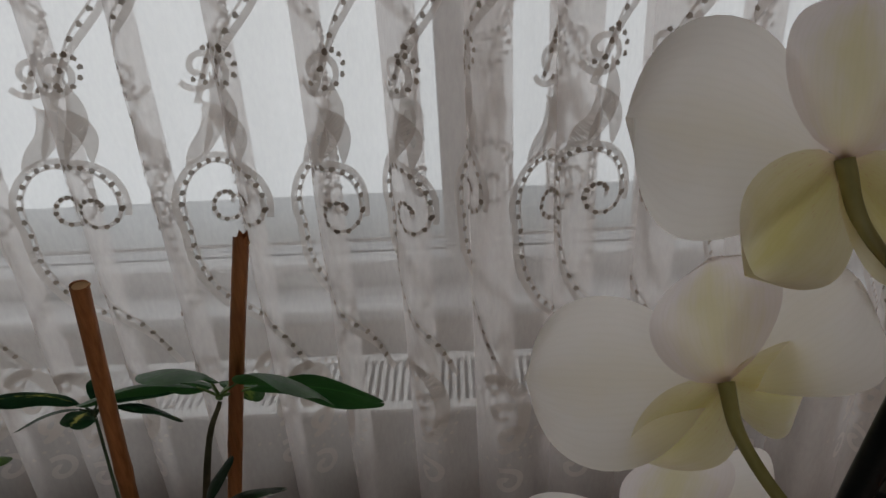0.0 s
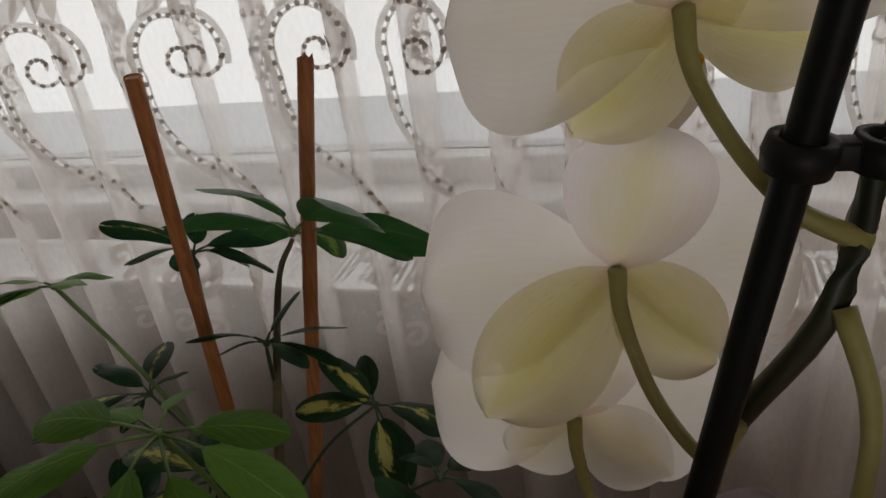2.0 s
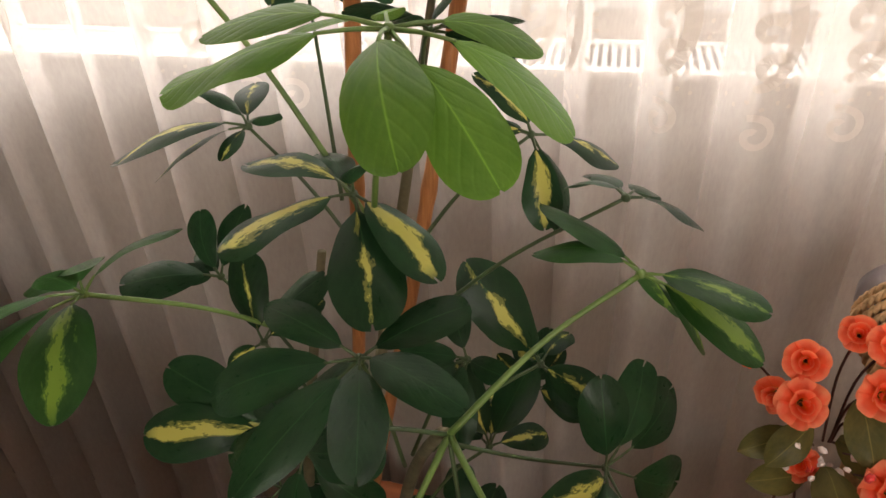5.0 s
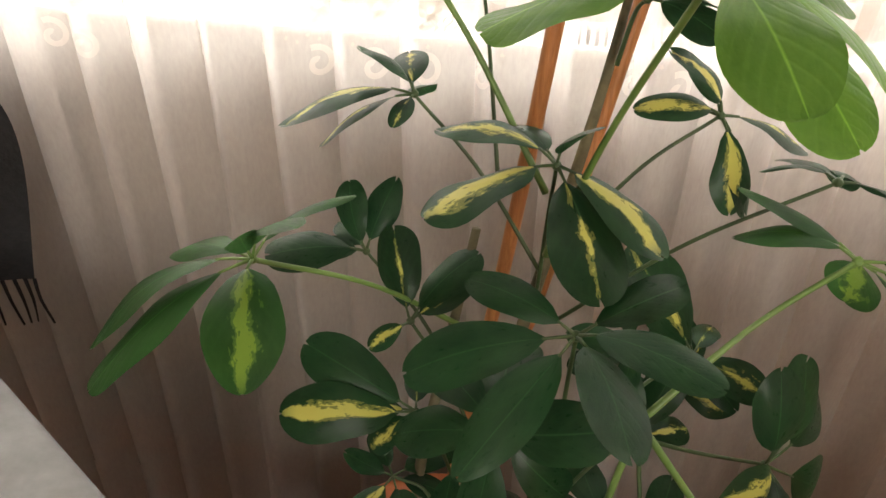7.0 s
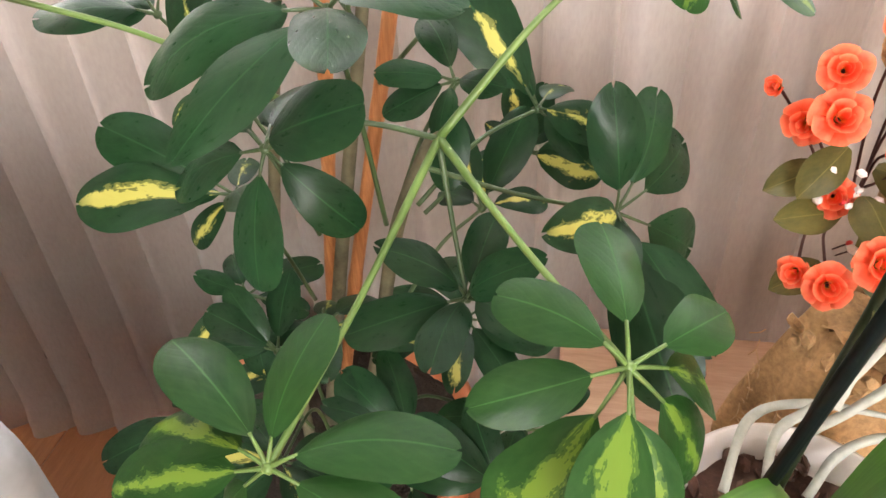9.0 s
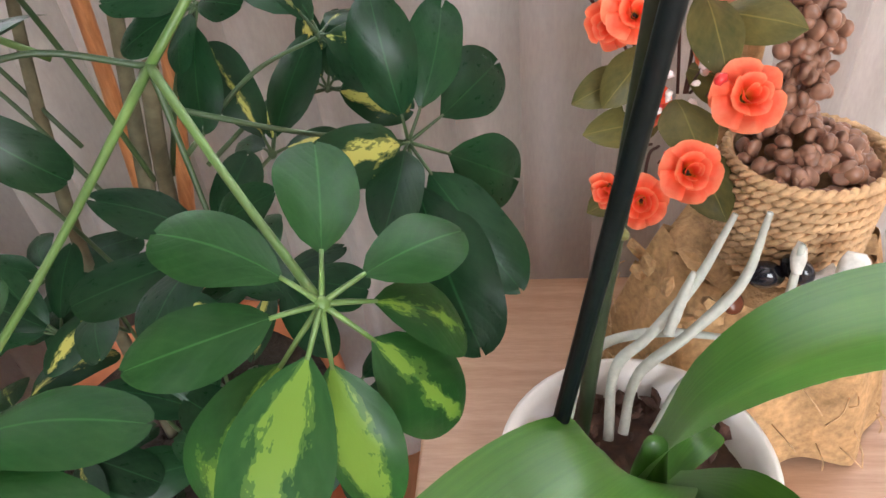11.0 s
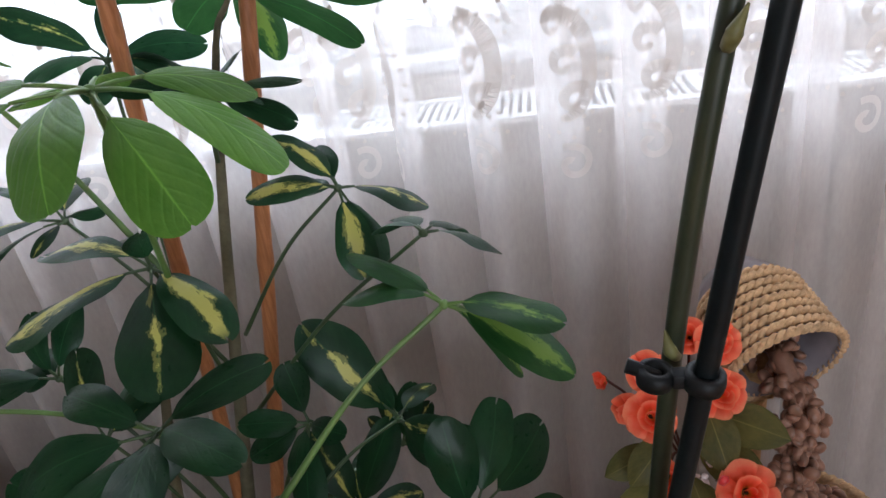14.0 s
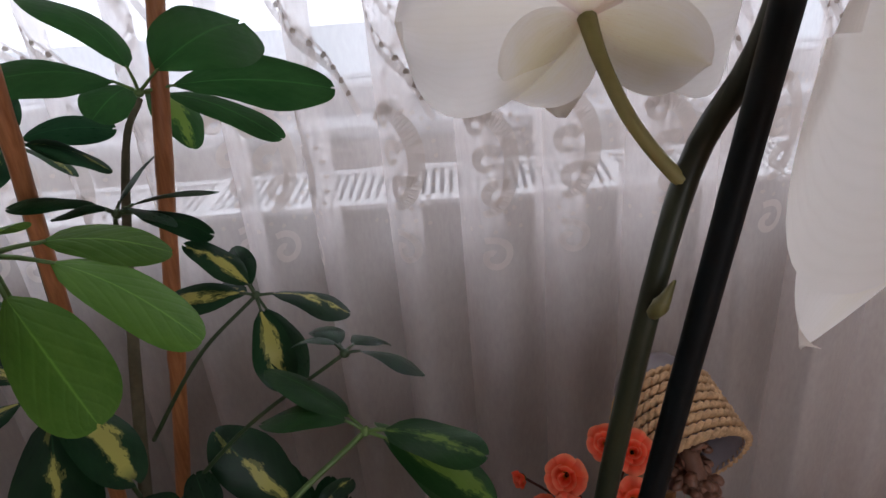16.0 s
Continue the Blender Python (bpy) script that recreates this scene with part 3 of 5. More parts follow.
sheet(c, lambda u, v: cloth(CLOTH * u, 0.006 + (0.008 * math.sin(60 * u) if v == 0 else 0) + CZ1 * v), 2000, 34, uv=False)
curtain = part("curtain", c, M_CURTAIN)
tagged(curtain, "ivory sheer curtain with embroidered paisley, hanging in folds to the floor", "curtain")


def ribbon(bm, pts, width, lift):
    """A flat cord sewn on the cloth along (s, z) points."""
    rows = []
    fine = []
    for (a, b), (e, f) in zip(pts, pts[1:]):
        k = max(1, int(math.hypot(e - a, f - b) / 0.0022))
        fine += [(a + (e - a) * j / k, b + (f - b) * j / k) for j in range(k)]
    pts = fine + [pts[-1]]
    for i, (s, z) in enumerate(pts):
        a, b = pts[max(i - 1, 0)], pts[min(i + 1, len(pts) - 1)]
        d = Vector((b[0] - a[0], b[1] - a[1])).normalized()
        w = width(i / (len(pts) - 1)) if callable(width) else width
        nx, nz = -d.y * w / 2, d.x * w / 2
        rows.append((bm.verts.new(cloth_at(s + nx, z + nz, lift)), bm.verts.new(cloth_at(s - nx, z - nz, lift))))
    for (a, b), (e, f) in zip(rows, rows[1:]):
        bm.faces.new((a, b, f, e))


def dot(bm, s, z, r, lift, ang=0.0):
    vs = [bm.verts.new(cloth_at(s + r * math.cos(ang + q), z + r * math.sin(ang + q), lift)) for q in (0.3, 1.3, 2.84, 4.0, 5.0)]
    bm.faces.new(vs)


def spiral_pts(s, z, r0, turns, start, sgn, n=26):
    out = []
    for i in range(n + 1):
        t = i / n
        r = r0 * (1 - 0.82 * t)
        a = start + sgn * turns * 2 * math.pi * t
        out.append((s + r * math.cos(a), z + r * math.sin(a)))
    return out


DOTS, LOW_DOTS = bmesh.new(), bmesh.new()


def cord(pts, width, lift, mat, label=""):
    bm = bmesh.new()
    ribbon(bm, pts, width, lift)
    child("embroidery", bm, mat, curtain, label, smooth=False)


def paisley(s, z, h, sgn):
    """One embroidered paisley: a dotted teardrop with a curled head, a long tail and a leafy crown. s, z: the head's middle."""
    R = h * 0.17
    head = [(s + sgn * R * math.cos(a), z + R * 1.15 * math.sin(a)) for a in (math.radians(q) for q in range(-20, 200, 8))]
    tl = smooth_path([(s - sgn * R * 0.94, z - R * 0.39, 0), (s - sgn * R * 0.85, z - h * 0.28, 0), (s - sgn * R * 0.3, z - h * 0.48, 0), (s + sgn * R * 0.7, z - h * 0.66, 0), (s + sgn * R * 1.3, z - h * 0.86, 0)], 26)
    outline = head + [(p.x, p.y) for p in tl]
    cord(outline, 0.0058, 0.0012, M_EMB_SOFT, "pale cord round a paisley")
    inner = [(s + (p[0] - s) * 0.8, z + (p[1] - z) * 0.86 - (0.004 if p[1] < z else 0)) for p in outline]
    cord(inner, 0.0022, 0.0012, M_EMB_SOFT)
    last = outline[0]
    for i, ((a, b), (e, f)) in enumerate(zip(outline, inner)):
        if math.hypot(a - last[0], b - last[1]) > 0.0085:
            dot(DOTS, (a + e * 2.2) / 3.2, (b + f * 2.2) / 3.2, 0.0027, 0.0016, i)
            last = (a, b)
    curl = spiral_pts(s + sgn * R * 0.25, z - R * 0.1, R * 0.62, 1.15, 0.4 if sgn > 0 else 2.7, sgn * -1)
    cord(curl, 0.004, 0.0012, M_EMB_SOFT)
    for i in range(2, len(curl) - 4, 2):
        dot(DOTS, curl[i][0], curl[i][1], 0.0026, 0.0016, i)
    for dx, dz, ln, lean in ((-0.55, 1.05, 0.22, 0.5), (-0.05, 1.2, 0.32, 0.25), (0.5, 1.1, 0.24, -0.3)):
        p0 = Vector((s + sgn * R * dx, z + R * dz, 0))
        p2 = p0 + Vector((sgn * h * ln * lean, h * ln, 0))
        mid = (p0 + p2) / 2 + Vector((sgn * 0.009, 0, 0))
        cord([(p.x, p.y) for p in smooth_path([p0, mid, p2], 12)], lambda t: 0.002 + 0.013 * math.sin(math.pi * min(1, t * 1.1)) ** 0.8 if t < 0.9 else 0.002, 0.0013, M_EMB_SOFT, "pale stitched leaf")
    top = spiral_pts(s + sgn * R * 0.2, z + h * 0.55, R * 0.55, 1.2, 3.6 if sgn > 0 else -0.4, sgn)
    cord(top, 0.0052, 0.0012, M_EMB_SOFT)
    for i in range(1, 16, 2):
        dot(DOTS, top[i][0] + sgn * 0.007, top[i][1] + 0.004, 0.0025, 0.0016, i)


def scroll(s, z, h):
    """The lower border's motif: a dotted arc with three curls on its inner side."""
    arc = [(s + h * 0.3 * math.sin(a), z + h * 0.5 * math.cos(a)) for a in (math.radians(q) for q in range(-35, 186, 6))]
    cord(arc, lambda t: 0.004 + 0.010 * math.sin(math.pi * t) ** 0.6, 0.0013, M_EMB, "beige stitched scroll")
    for i, (x, zz) in enumerate(arc):
        if i % 3 == 0:
            dot(LOW_DOTS, x + 0.017, zz, 0.0024, 0.0015, i)
    for k, dz in enumerate((0.4, 0.03, -0.33)):
        cord(spiral_pts(s - h * 0.02 + 0.006 * k, z + h * dz, h * 0.15, 0.85, 0.6, 1), lambda t: 0.0105 - 0.006 * t, 0.0013, M_EMB)
    for k in range(6):
        dot(LOW_DOTS, s - 0.025 + 0.011 * k, z - h * 0.64 - 0.005 * (k % 2), 0.0022, 0.0014, k)
    cord(spiral_pts(s + 0.006, z - h * 0.98, h * 0.2, 1.1, 2.0, -1), 0.006, 0.0012, M_EMB_SOFT)


A0, A1 = along(-1.05), along(0.55)
n = int((A1 - A0) / 0.088)
for i in range(n):
    a = A0 + (A1 - A0) * (i + 0.5) / n
    paisley(a, 1.10 + 0.006 * math.sin(i * 2.1), 0.2, 1)
    paisley(a + 0.044, 1.36 + 0.006 * math.sin(i), 0.2, -1)
n = int((A1 - A0) / 0.105)
for i in range(n):
    scroll(A0 + (A1 - A0) * (i + 0.5) / n, 0.89 + 0.004 * math.sin(i * 1.7), 0.082)
hem = bmesh.new()
sheet(hem, lambda u, v: cloth_at(CLOTH * (0.002 + 0.996 * u), 0.02 + 0.14 * v, 0.002), 1400, 5, uv=False)
child("hem", hem, M_CURTAIN, curtain, "doubled hem of the sheer curtain")
tagged(child("border_dots", LOW_DOTS, M_EMB, curtain, "pale stitched dots of the border", smooth=False), kind="stuff")
tagged(child("embroidery_dots", DOTS, M_EMB_DOT, curtain, "small beige stitched dots", smooth=False), kind="stuff")

# ---- low table ----
TZ, TX0, TX1, TY0, TY1 = 0.325, -0.093, 0.95, -0.15, 0.512
table = thing("side_table", ((TX0 + TX1) / 2, (TY0 + TY1) / 2, 0), "low pinkish oak side table in front of the curtain", "table")
child("tabletop", boxed(TX0, TX1, TY0, TY1, TZ - 0.022, TZ, bevel=0.003), M_TABLE, table, smooth=False)
for x in (TX0 + 0.04, TX1 - 0.04):
    for y in (TY0 + 0.04, TY1 - 0.04):
        child("leg", boxed(x - 0.02, x + 0.02, y - 0.02, y + 0.02, 0, TZ - 0.022, bevel=0.003), M_TABLE, table, smooth=False)

# ---- schefflera ----
SX, SY, PZ = -0.32, 0.345, 0.32
plant = thing("umbrella_plant", (SX, SY, 0), "variegated umbrella plant tied to two bamboo canes in a terracotta pot", "potted plant")
child("pot", lathed([(0.0, 0.004), (0.10, 0.004), (0.105, 0.01), (0.14, PZ - 0.05), (0.15, PZ - 0.048), (0.153, PZ - 0.006), (0.148, PZ), (0.138, PZ - 0.006), (0.136, PZ - 0.05), (0.0, PZ - 0.06)], (SX, SY, 0), 48), M_TERRA, plant, "terracotta-coloured plant pot")
child("soil", disc(bmesh.new(), (SX, SY), 0.137, PZ - 0.03, 0.006, 10, 36, random.Random(2)), M_SOIL, plant)


def cane(top, low, r, knots, broken):
    """A bamboo cane from the soil to its top, with swollen joints and a cut or broken end."""
    a, b = Vector(low), Vector(top)
    bm = bmesh.new()
    n = 60
    sides = 12
    rings = []
    d = (b - a).normalized()
    u = d.cross(Vector((0, 1, 0))).normalized()
    v = d.cross(u)
    rng = random.Random(5)
    for i in range(n + 1):
        t = i / n
        c = a.lerp(b, t) + u * 0.0018 * math.sin(t * 9) + v * 0.001 * math.sin(t * 13)
        rr = r * (1.06 - 0.12 * t) * (1 + 0.16 * sum(math.exp(-((t - k) / 0.006) ** 2) for k in knots))
        ring = []
        for j in range(sides):
            q = 2 * math.pi * j / sides
            e = d * (rng.uniform(-0.006, 0.008) if broken and i == n else 0)
            ring.append(bm.verts.new(c + (u * math.cos(q) + v * math.sin(q)) * rr + e))
        rings.append(ring)
    for r0, r1 in zip(rings, rings[1:]):
        for j in range(sides):
            bm.faces.new((r0[j], r0[(j + 1) % sides], r1[(j + 1) % sides], r1[j]))
    ob = child("cane", bm, M_CANE, plant, "orange-brown bamboo cane with a broken top" if broken else "orange-brown bamboo cane cut straight at the top")
    e = bmesh.new()
    r1 = [e.verts.new(b - d * 0.001 + (u * math.cos(q) + v * math.sin(q)) * r * 0.9) for q in (2 * math.pi * j / sides for j in range(sides))]
    e.faces.new(r1)
    child("cane_end", e, M_CANE_END, plant, "pale cut end of a cane")
    return ob


cane((-0.227, 0.352, 1.131), (-0.335, 0.418, 0.28), 0.0058, (0.38, 0.62, 0.82), False)
cane((-0.161, 0.444, 1.11), (-0.3285, 0.415, 0.28), 0.0063, (0.2, 0.42, 0.6, 0.79), True)


def stem(pts, r, material, name="stem", sides=8, label=""):
    return child(name, tubed(pts, r, sides=sides, n=max(8, 5 * len(pts))), material, plant, label)


stem([(-0.33, 0.37, 0.28), (-0.29, 0.37, 0.5), (-0.255, 0.375, 0.68), (-0.225, 0.385, 0.84), (-0.208, 0.41, 0.95), (-0.2, 0.433, 0.978)], [0.0075, 0.006, 0.0045, 0.0028, 0.0018], M_TRUNK, "trunk", 10, "woody grey-brown stem")
stem([(-0.29, 0.33, 0.28), (-0.25, 0.32, 0.45), (-0.215, 0.29, 0.6), (-0.185, 0.262, 0.68), (-0.173, 0.249, 0.699)], [0.0065, 0.0055, 0.0045, 0.0042], M_TRUNK, "trunk", 10, "woody grey-brown stem")
stem([(-0.34, 0.34, 0.28), (-0.34, 0.345, 0.48), (-0.32, 0.35, 0.62), (-0.30, 0.37, 0.75)], [0.006, 0.005, 0.0035], M_TRUNK, "trunk", 10, "woody grey-brown stem")

# Whorls: name, kind of leaf, hub, the way it faces, leaflets as (azimuth, elevation, length), where the stalk leaves the plant.
WHORLS = [
    ("top", "green", (-0.2000, 0.4340, 0.9820), (0, 0.75, 0.66), [(-100, 46, 0.103), (-31, 25, 0.123), (-3, -2, 0.128), (40, -30, 0.107), (91, -36, 0.092), (-169, 14, 0.099), (144, -18, 0.075)]),
    ("second", "variegated", (-0.325, 0.467, 0.944), (-0.1, 0.65, 0.75), [(-146, 36, 0.077), (-21, 60, 0.05), (30, -1, 0.075), (22, -24, 0.073), (-170, -5, 0.065), (147, -33, 0.065), (71, -37, 0.065)]),
    ("bright", "bright", (-0.1870, 0.2330, 0.9640), (0, -0.12, 1), [(-74, -12, 0.092), (-43, -30, 0.09), (-5, -22, 0.092), (22, -13, 0.071), (178, -4, 0.093), (-152, -9, 0.099), (159, -6, 0.06), (107, -9, 0.05)]),
    ("outer_left", "bright", (-0.3660, 0.3570, 0.9750), (-0.1, 0.25, 0.95), [(-129, 8, 0.06), (-150, -8, 0.05), (79, -20, 0.05), (-116, 33, 0.045), (-24, 22, 0.05)]),
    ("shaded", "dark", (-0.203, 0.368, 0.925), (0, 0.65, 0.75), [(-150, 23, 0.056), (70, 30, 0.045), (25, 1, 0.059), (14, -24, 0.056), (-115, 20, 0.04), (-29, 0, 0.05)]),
    ("left_fan", "variegated", (-0.353, 0.389, 0.844), (-0.2, -0.15, 0.97), [(-142, 1, 0.097), (-138, -14, 0.078), (-166, 45, 0.05), (-98, -12, 0.04), (93, -14, 0.05), (109, 17, 0.06)]),
    ("spotted", "variegated", (-0.2434, 0.3103, 0.8375), (0, -0.3, 0.95), [(-141, -6, 0.09), (175, 10, 0.076), (-67, -23, 0.096), (-37, -13, 0.084), (130, 6, 0.067), (-54, 46, 0.053)]),
    ("front_dark", "dark", (-0.2193, 0.2295, 0.7742), (0, -0.35, 0.93), [(-168, -16, 0.101), (-121, -19, 0.101), (-72, 8, 0.095), (-31, 11, 0.084), (31, 19, 0.069), (165, 16, 0.07)]),
    ("far_left", "green", (-0.4270, 0.2605, 0.7720), (-0.25, -0.05, 0.95), [(-144, -17, 0.112), (-128, -22, 0.122), (155, -18, 0.096), (-67, 46, 0.072), (41, 25, 0.078), (-38, 40, 0.09), (-71, -13, 0.096)]),
    ("left_mid", "dark", (-0.382, 0.351, 0.729), (0, -0.6, 0.8), [(138, 65, 0.055), (60, 57, 0.06), (174, -6, 0.04), (-153, 6, 0.074), (140, 13, 0.04)]),
    ("left_low", "variegated", (-0.340, 0.324, 0.689), (0, -0.6, 0.8), [(127, 62, 0.072), (31, 30, 0.058), (39, 40, 0.073), (-161, -35, 0.04)]),
    ("left_under", "variegated", (-0.330, 0.300, 0.620), (-0.1, -0.5, 0.85), [(-156, 9, 0.103), (-169, -3, 0.06), (-179, 32, 0.1), (103, 2, 0.05), (-54, 21, 0.06), (-152, -38, 0.05)]),
    ("right_back", "variegated", (-0.1414, 0.3974, 0.8463), (0.05, -0.2, 0.97), [(-156, 11, 0.063), (-179, 50, 0.057), (121, 31, 0.045), (5, -17, 0.065), (-40, -55, 0.07), (-64, -59, 0.067), (154, -7, 0.045)]),
    ("right_wing", "green", (-0.0624, 0.3100, 0.7970), (0.15, 0.1, 0.97), [(168, 3, 0.069), (148, 15, 0.08), (-17, -23, 0.088), (-17, -3, 0.075), (65, -46, 0.09), (-10, -43, 0.066)]),
    ("right_far", "dark", (-0.075, 0.345, 0.830), (0.1, 0, 1), [(120, -3, 0.05), (64, -23, 0.05), (-5, -18, 0.052), (141, -12, 0.05)]),
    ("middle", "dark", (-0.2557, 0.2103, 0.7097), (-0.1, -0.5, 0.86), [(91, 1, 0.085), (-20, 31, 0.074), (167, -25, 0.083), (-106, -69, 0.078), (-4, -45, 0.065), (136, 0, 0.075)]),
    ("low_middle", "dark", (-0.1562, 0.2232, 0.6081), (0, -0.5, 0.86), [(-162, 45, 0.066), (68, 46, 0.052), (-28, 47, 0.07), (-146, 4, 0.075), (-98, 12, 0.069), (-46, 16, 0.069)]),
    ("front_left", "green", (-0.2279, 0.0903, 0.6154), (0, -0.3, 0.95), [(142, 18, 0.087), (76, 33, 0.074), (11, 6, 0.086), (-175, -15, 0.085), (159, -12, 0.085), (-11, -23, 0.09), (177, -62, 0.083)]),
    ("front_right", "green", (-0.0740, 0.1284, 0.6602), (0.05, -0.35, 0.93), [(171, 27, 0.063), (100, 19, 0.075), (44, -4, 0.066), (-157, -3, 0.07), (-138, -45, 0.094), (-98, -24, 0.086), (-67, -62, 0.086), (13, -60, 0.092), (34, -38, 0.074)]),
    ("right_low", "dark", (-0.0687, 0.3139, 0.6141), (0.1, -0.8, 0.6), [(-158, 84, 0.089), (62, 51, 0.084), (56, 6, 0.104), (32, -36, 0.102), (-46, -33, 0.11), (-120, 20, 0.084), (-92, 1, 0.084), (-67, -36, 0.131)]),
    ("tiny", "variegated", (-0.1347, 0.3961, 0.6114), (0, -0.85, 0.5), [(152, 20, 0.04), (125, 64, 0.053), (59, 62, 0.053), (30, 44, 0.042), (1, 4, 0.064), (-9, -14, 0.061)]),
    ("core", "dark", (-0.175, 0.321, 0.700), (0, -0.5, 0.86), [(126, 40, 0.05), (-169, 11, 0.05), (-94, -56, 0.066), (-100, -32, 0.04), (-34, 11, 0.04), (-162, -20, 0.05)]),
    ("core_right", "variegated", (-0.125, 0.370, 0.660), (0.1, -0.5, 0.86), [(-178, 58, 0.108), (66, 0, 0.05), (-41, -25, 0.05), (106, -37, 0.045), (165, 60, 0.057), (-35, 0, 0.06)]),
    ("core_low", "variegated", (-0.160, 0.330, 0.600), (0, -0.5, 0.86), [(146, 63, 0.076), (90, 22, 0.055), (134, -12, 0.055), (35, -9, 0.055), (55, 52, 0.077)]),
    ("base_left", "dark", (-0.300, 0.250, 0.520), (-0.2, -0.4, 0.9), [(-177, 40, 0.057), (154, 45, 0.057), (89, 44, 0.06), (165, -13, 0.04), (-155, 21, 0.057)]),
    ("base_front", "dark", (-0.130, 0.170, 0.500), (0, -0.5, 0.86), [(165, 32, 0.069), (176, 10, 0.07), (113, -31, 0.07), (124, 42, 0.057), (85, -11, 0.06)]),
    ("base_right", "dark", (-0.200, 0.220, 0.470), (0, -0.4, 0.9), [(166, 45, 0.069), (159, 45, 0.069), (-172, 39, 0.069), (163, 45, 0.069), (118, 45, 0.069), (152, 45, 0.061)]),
]
FOOT = {
    "top": None, "second": (-0.29, 0.4, 0.78), "bright": (-0.245, 0.33, 0.76), "outer_left": (-0.25, 0.345, 0.8), "shaded": (-0.215, 0.38, 0.88),
    "left_fan": (-0.25, 0.37, 0.72), "spotted": (-0.25, 0.365, 0.7), "front_dark": (-0.22, 0.29, 0.61), "far_left": (-0.3, 0.36, 0.66), "left_mid": (-0.3, 0.35, 0.6),
    "left_low": (-0.29, 0.34, 0.56), "left_under": (-0.3, 0.33, 0.5), "right_back": (-0.235, 0.38, 0.74), "right_wing": (-0.173, 0.249, 0.699), "right_far": (-0.235, 0.36, 0.68),
    "middle": (-0.173, 0.249, 0.699), "low_middle": (-0.173, 0.249, 0.695), "front_left": (-0.173, 0.249, 0.699), "front_right": (-0.173, 0.249, 0.699), "right_low": (-0.19, 0.268, 0.67),
    "tiny": (-0.2, 0.32, 0.6), "core": (-0.22, 0.31, 0.6), "core_right": (-0.2, 0.3, 0.62), "core_low": (-0.22, 0.31, 0.52), "base_left": (-0.32, 0.33, 0.44), "base_front": (-0.25, 0.3, 0.42), "base_right": (-0.26, 0.3, 0.4),
}
MIXED = {"front_right": (4, 5, 6, 7, 8), "front_left": (3, 4), "right_wing": (2, 3, 4, 5), "far_left": (6,), "top": (4,), "outer_left": (0,)}


def leaflet(kind, hub, face, az, el, length, rng, stalk=0.2, width=0.0):
    """One leaflet: a thin stalk and a blade that arches over and folds along its midrib."""
    a, e = math.radians(az), math.radians(el)
    d = Vector((math.cos(e) * math.cos(a), math.cos(e) * math.sin(a), math.sin(e)))
    up = Vector(face).normalized()
    nrm = (up - d * d.dot(up))
    if nrm.length < 0.2:
        nrm = Vector((0.0, -1.0, 0.3)) - d * d.dot(Vector((0.0, -1.0, 0.3)))
    nrm.normalize()
    side = d.cross(nrm)
    tw = rng.uniform(-0.35, 0.35)
    nrm, side = nrm * math.cos(tw) + side * math.sin(tw), side * math.cos(tw) - nrm * math.sin(tw)
    bow = rng.uniform(0.05, 0.16) * length
    W = width or length * rng.uniform(0.25, 0.31)
    skew = rng.uniform(-0.12, 0.12)
    fold = rng.uniform(0.12, 0.3)
    ripple, rp = rng.uniform(0.02, 0.14), rng.uniform(0, 6)
    point = rng.uniform(0.4, 0.7)
    notch = rng.uniform(0.0, 0.09) if kind in ("dark", "variegated") else rng.uniform(0.0, 0.03)
    droop = rng.uniform(0.0, 0.1) * length
    lobes, lp = rng.uniform(0.01, 0.07), rng.uniform(0, 6)
    H = Vector(hub)

    def spine(t):
        return H + d * length * t + nrm * bow * 4 * t * (1 - t) * (1.15 - 0.3 * t)

    t0 = stalk

    def f(u, v):
        v = 1 - (1 - v) ** 1.7
        t = t0 + (1 - t0) * v
        x = u * 2 - 1
        wd = W * (max(v, 0.0) ** 0.75) * ((1 - v) ** point) * (1.5 + 0.55 * point) * (1 + lobes * math.sin(9 * v + lp + (1.7 if x > 0 else 0)))
        if v >= 0.999:
            wd = W * 0.02
        wd += 0.0006
        off = side * (x * wd + skew * W * math.sin(math.pi * v) * 0.5)
        lift = -fold * wd * (x * x) * 0.9 + ripple * wd * math.sin(7 * v + rp + 2 * x) * abs(x)
        tip = max(0.0, v - 0.6) / 0.4
        return spine(t) + off + nrm * (lift - droop * v * v) + d * length * notch * tip * (abs(x) ** 1.5 - 0.5)

    bm = sheet(bmesh.new(), f, 8, 14)
    leaf = child("leaf", bm, LEAF[kind], plant)
    s = tubed([H, spine(t0 * 0.5), spine(t0 + 0.02)], [0.0014, 0.0009], sides=5, n=4)
    child("leaf_stalk", s, M_PETIOLE if kind in ("bright", "green", "half") else M_PETIOLE_DARK, plant)
    return leaf


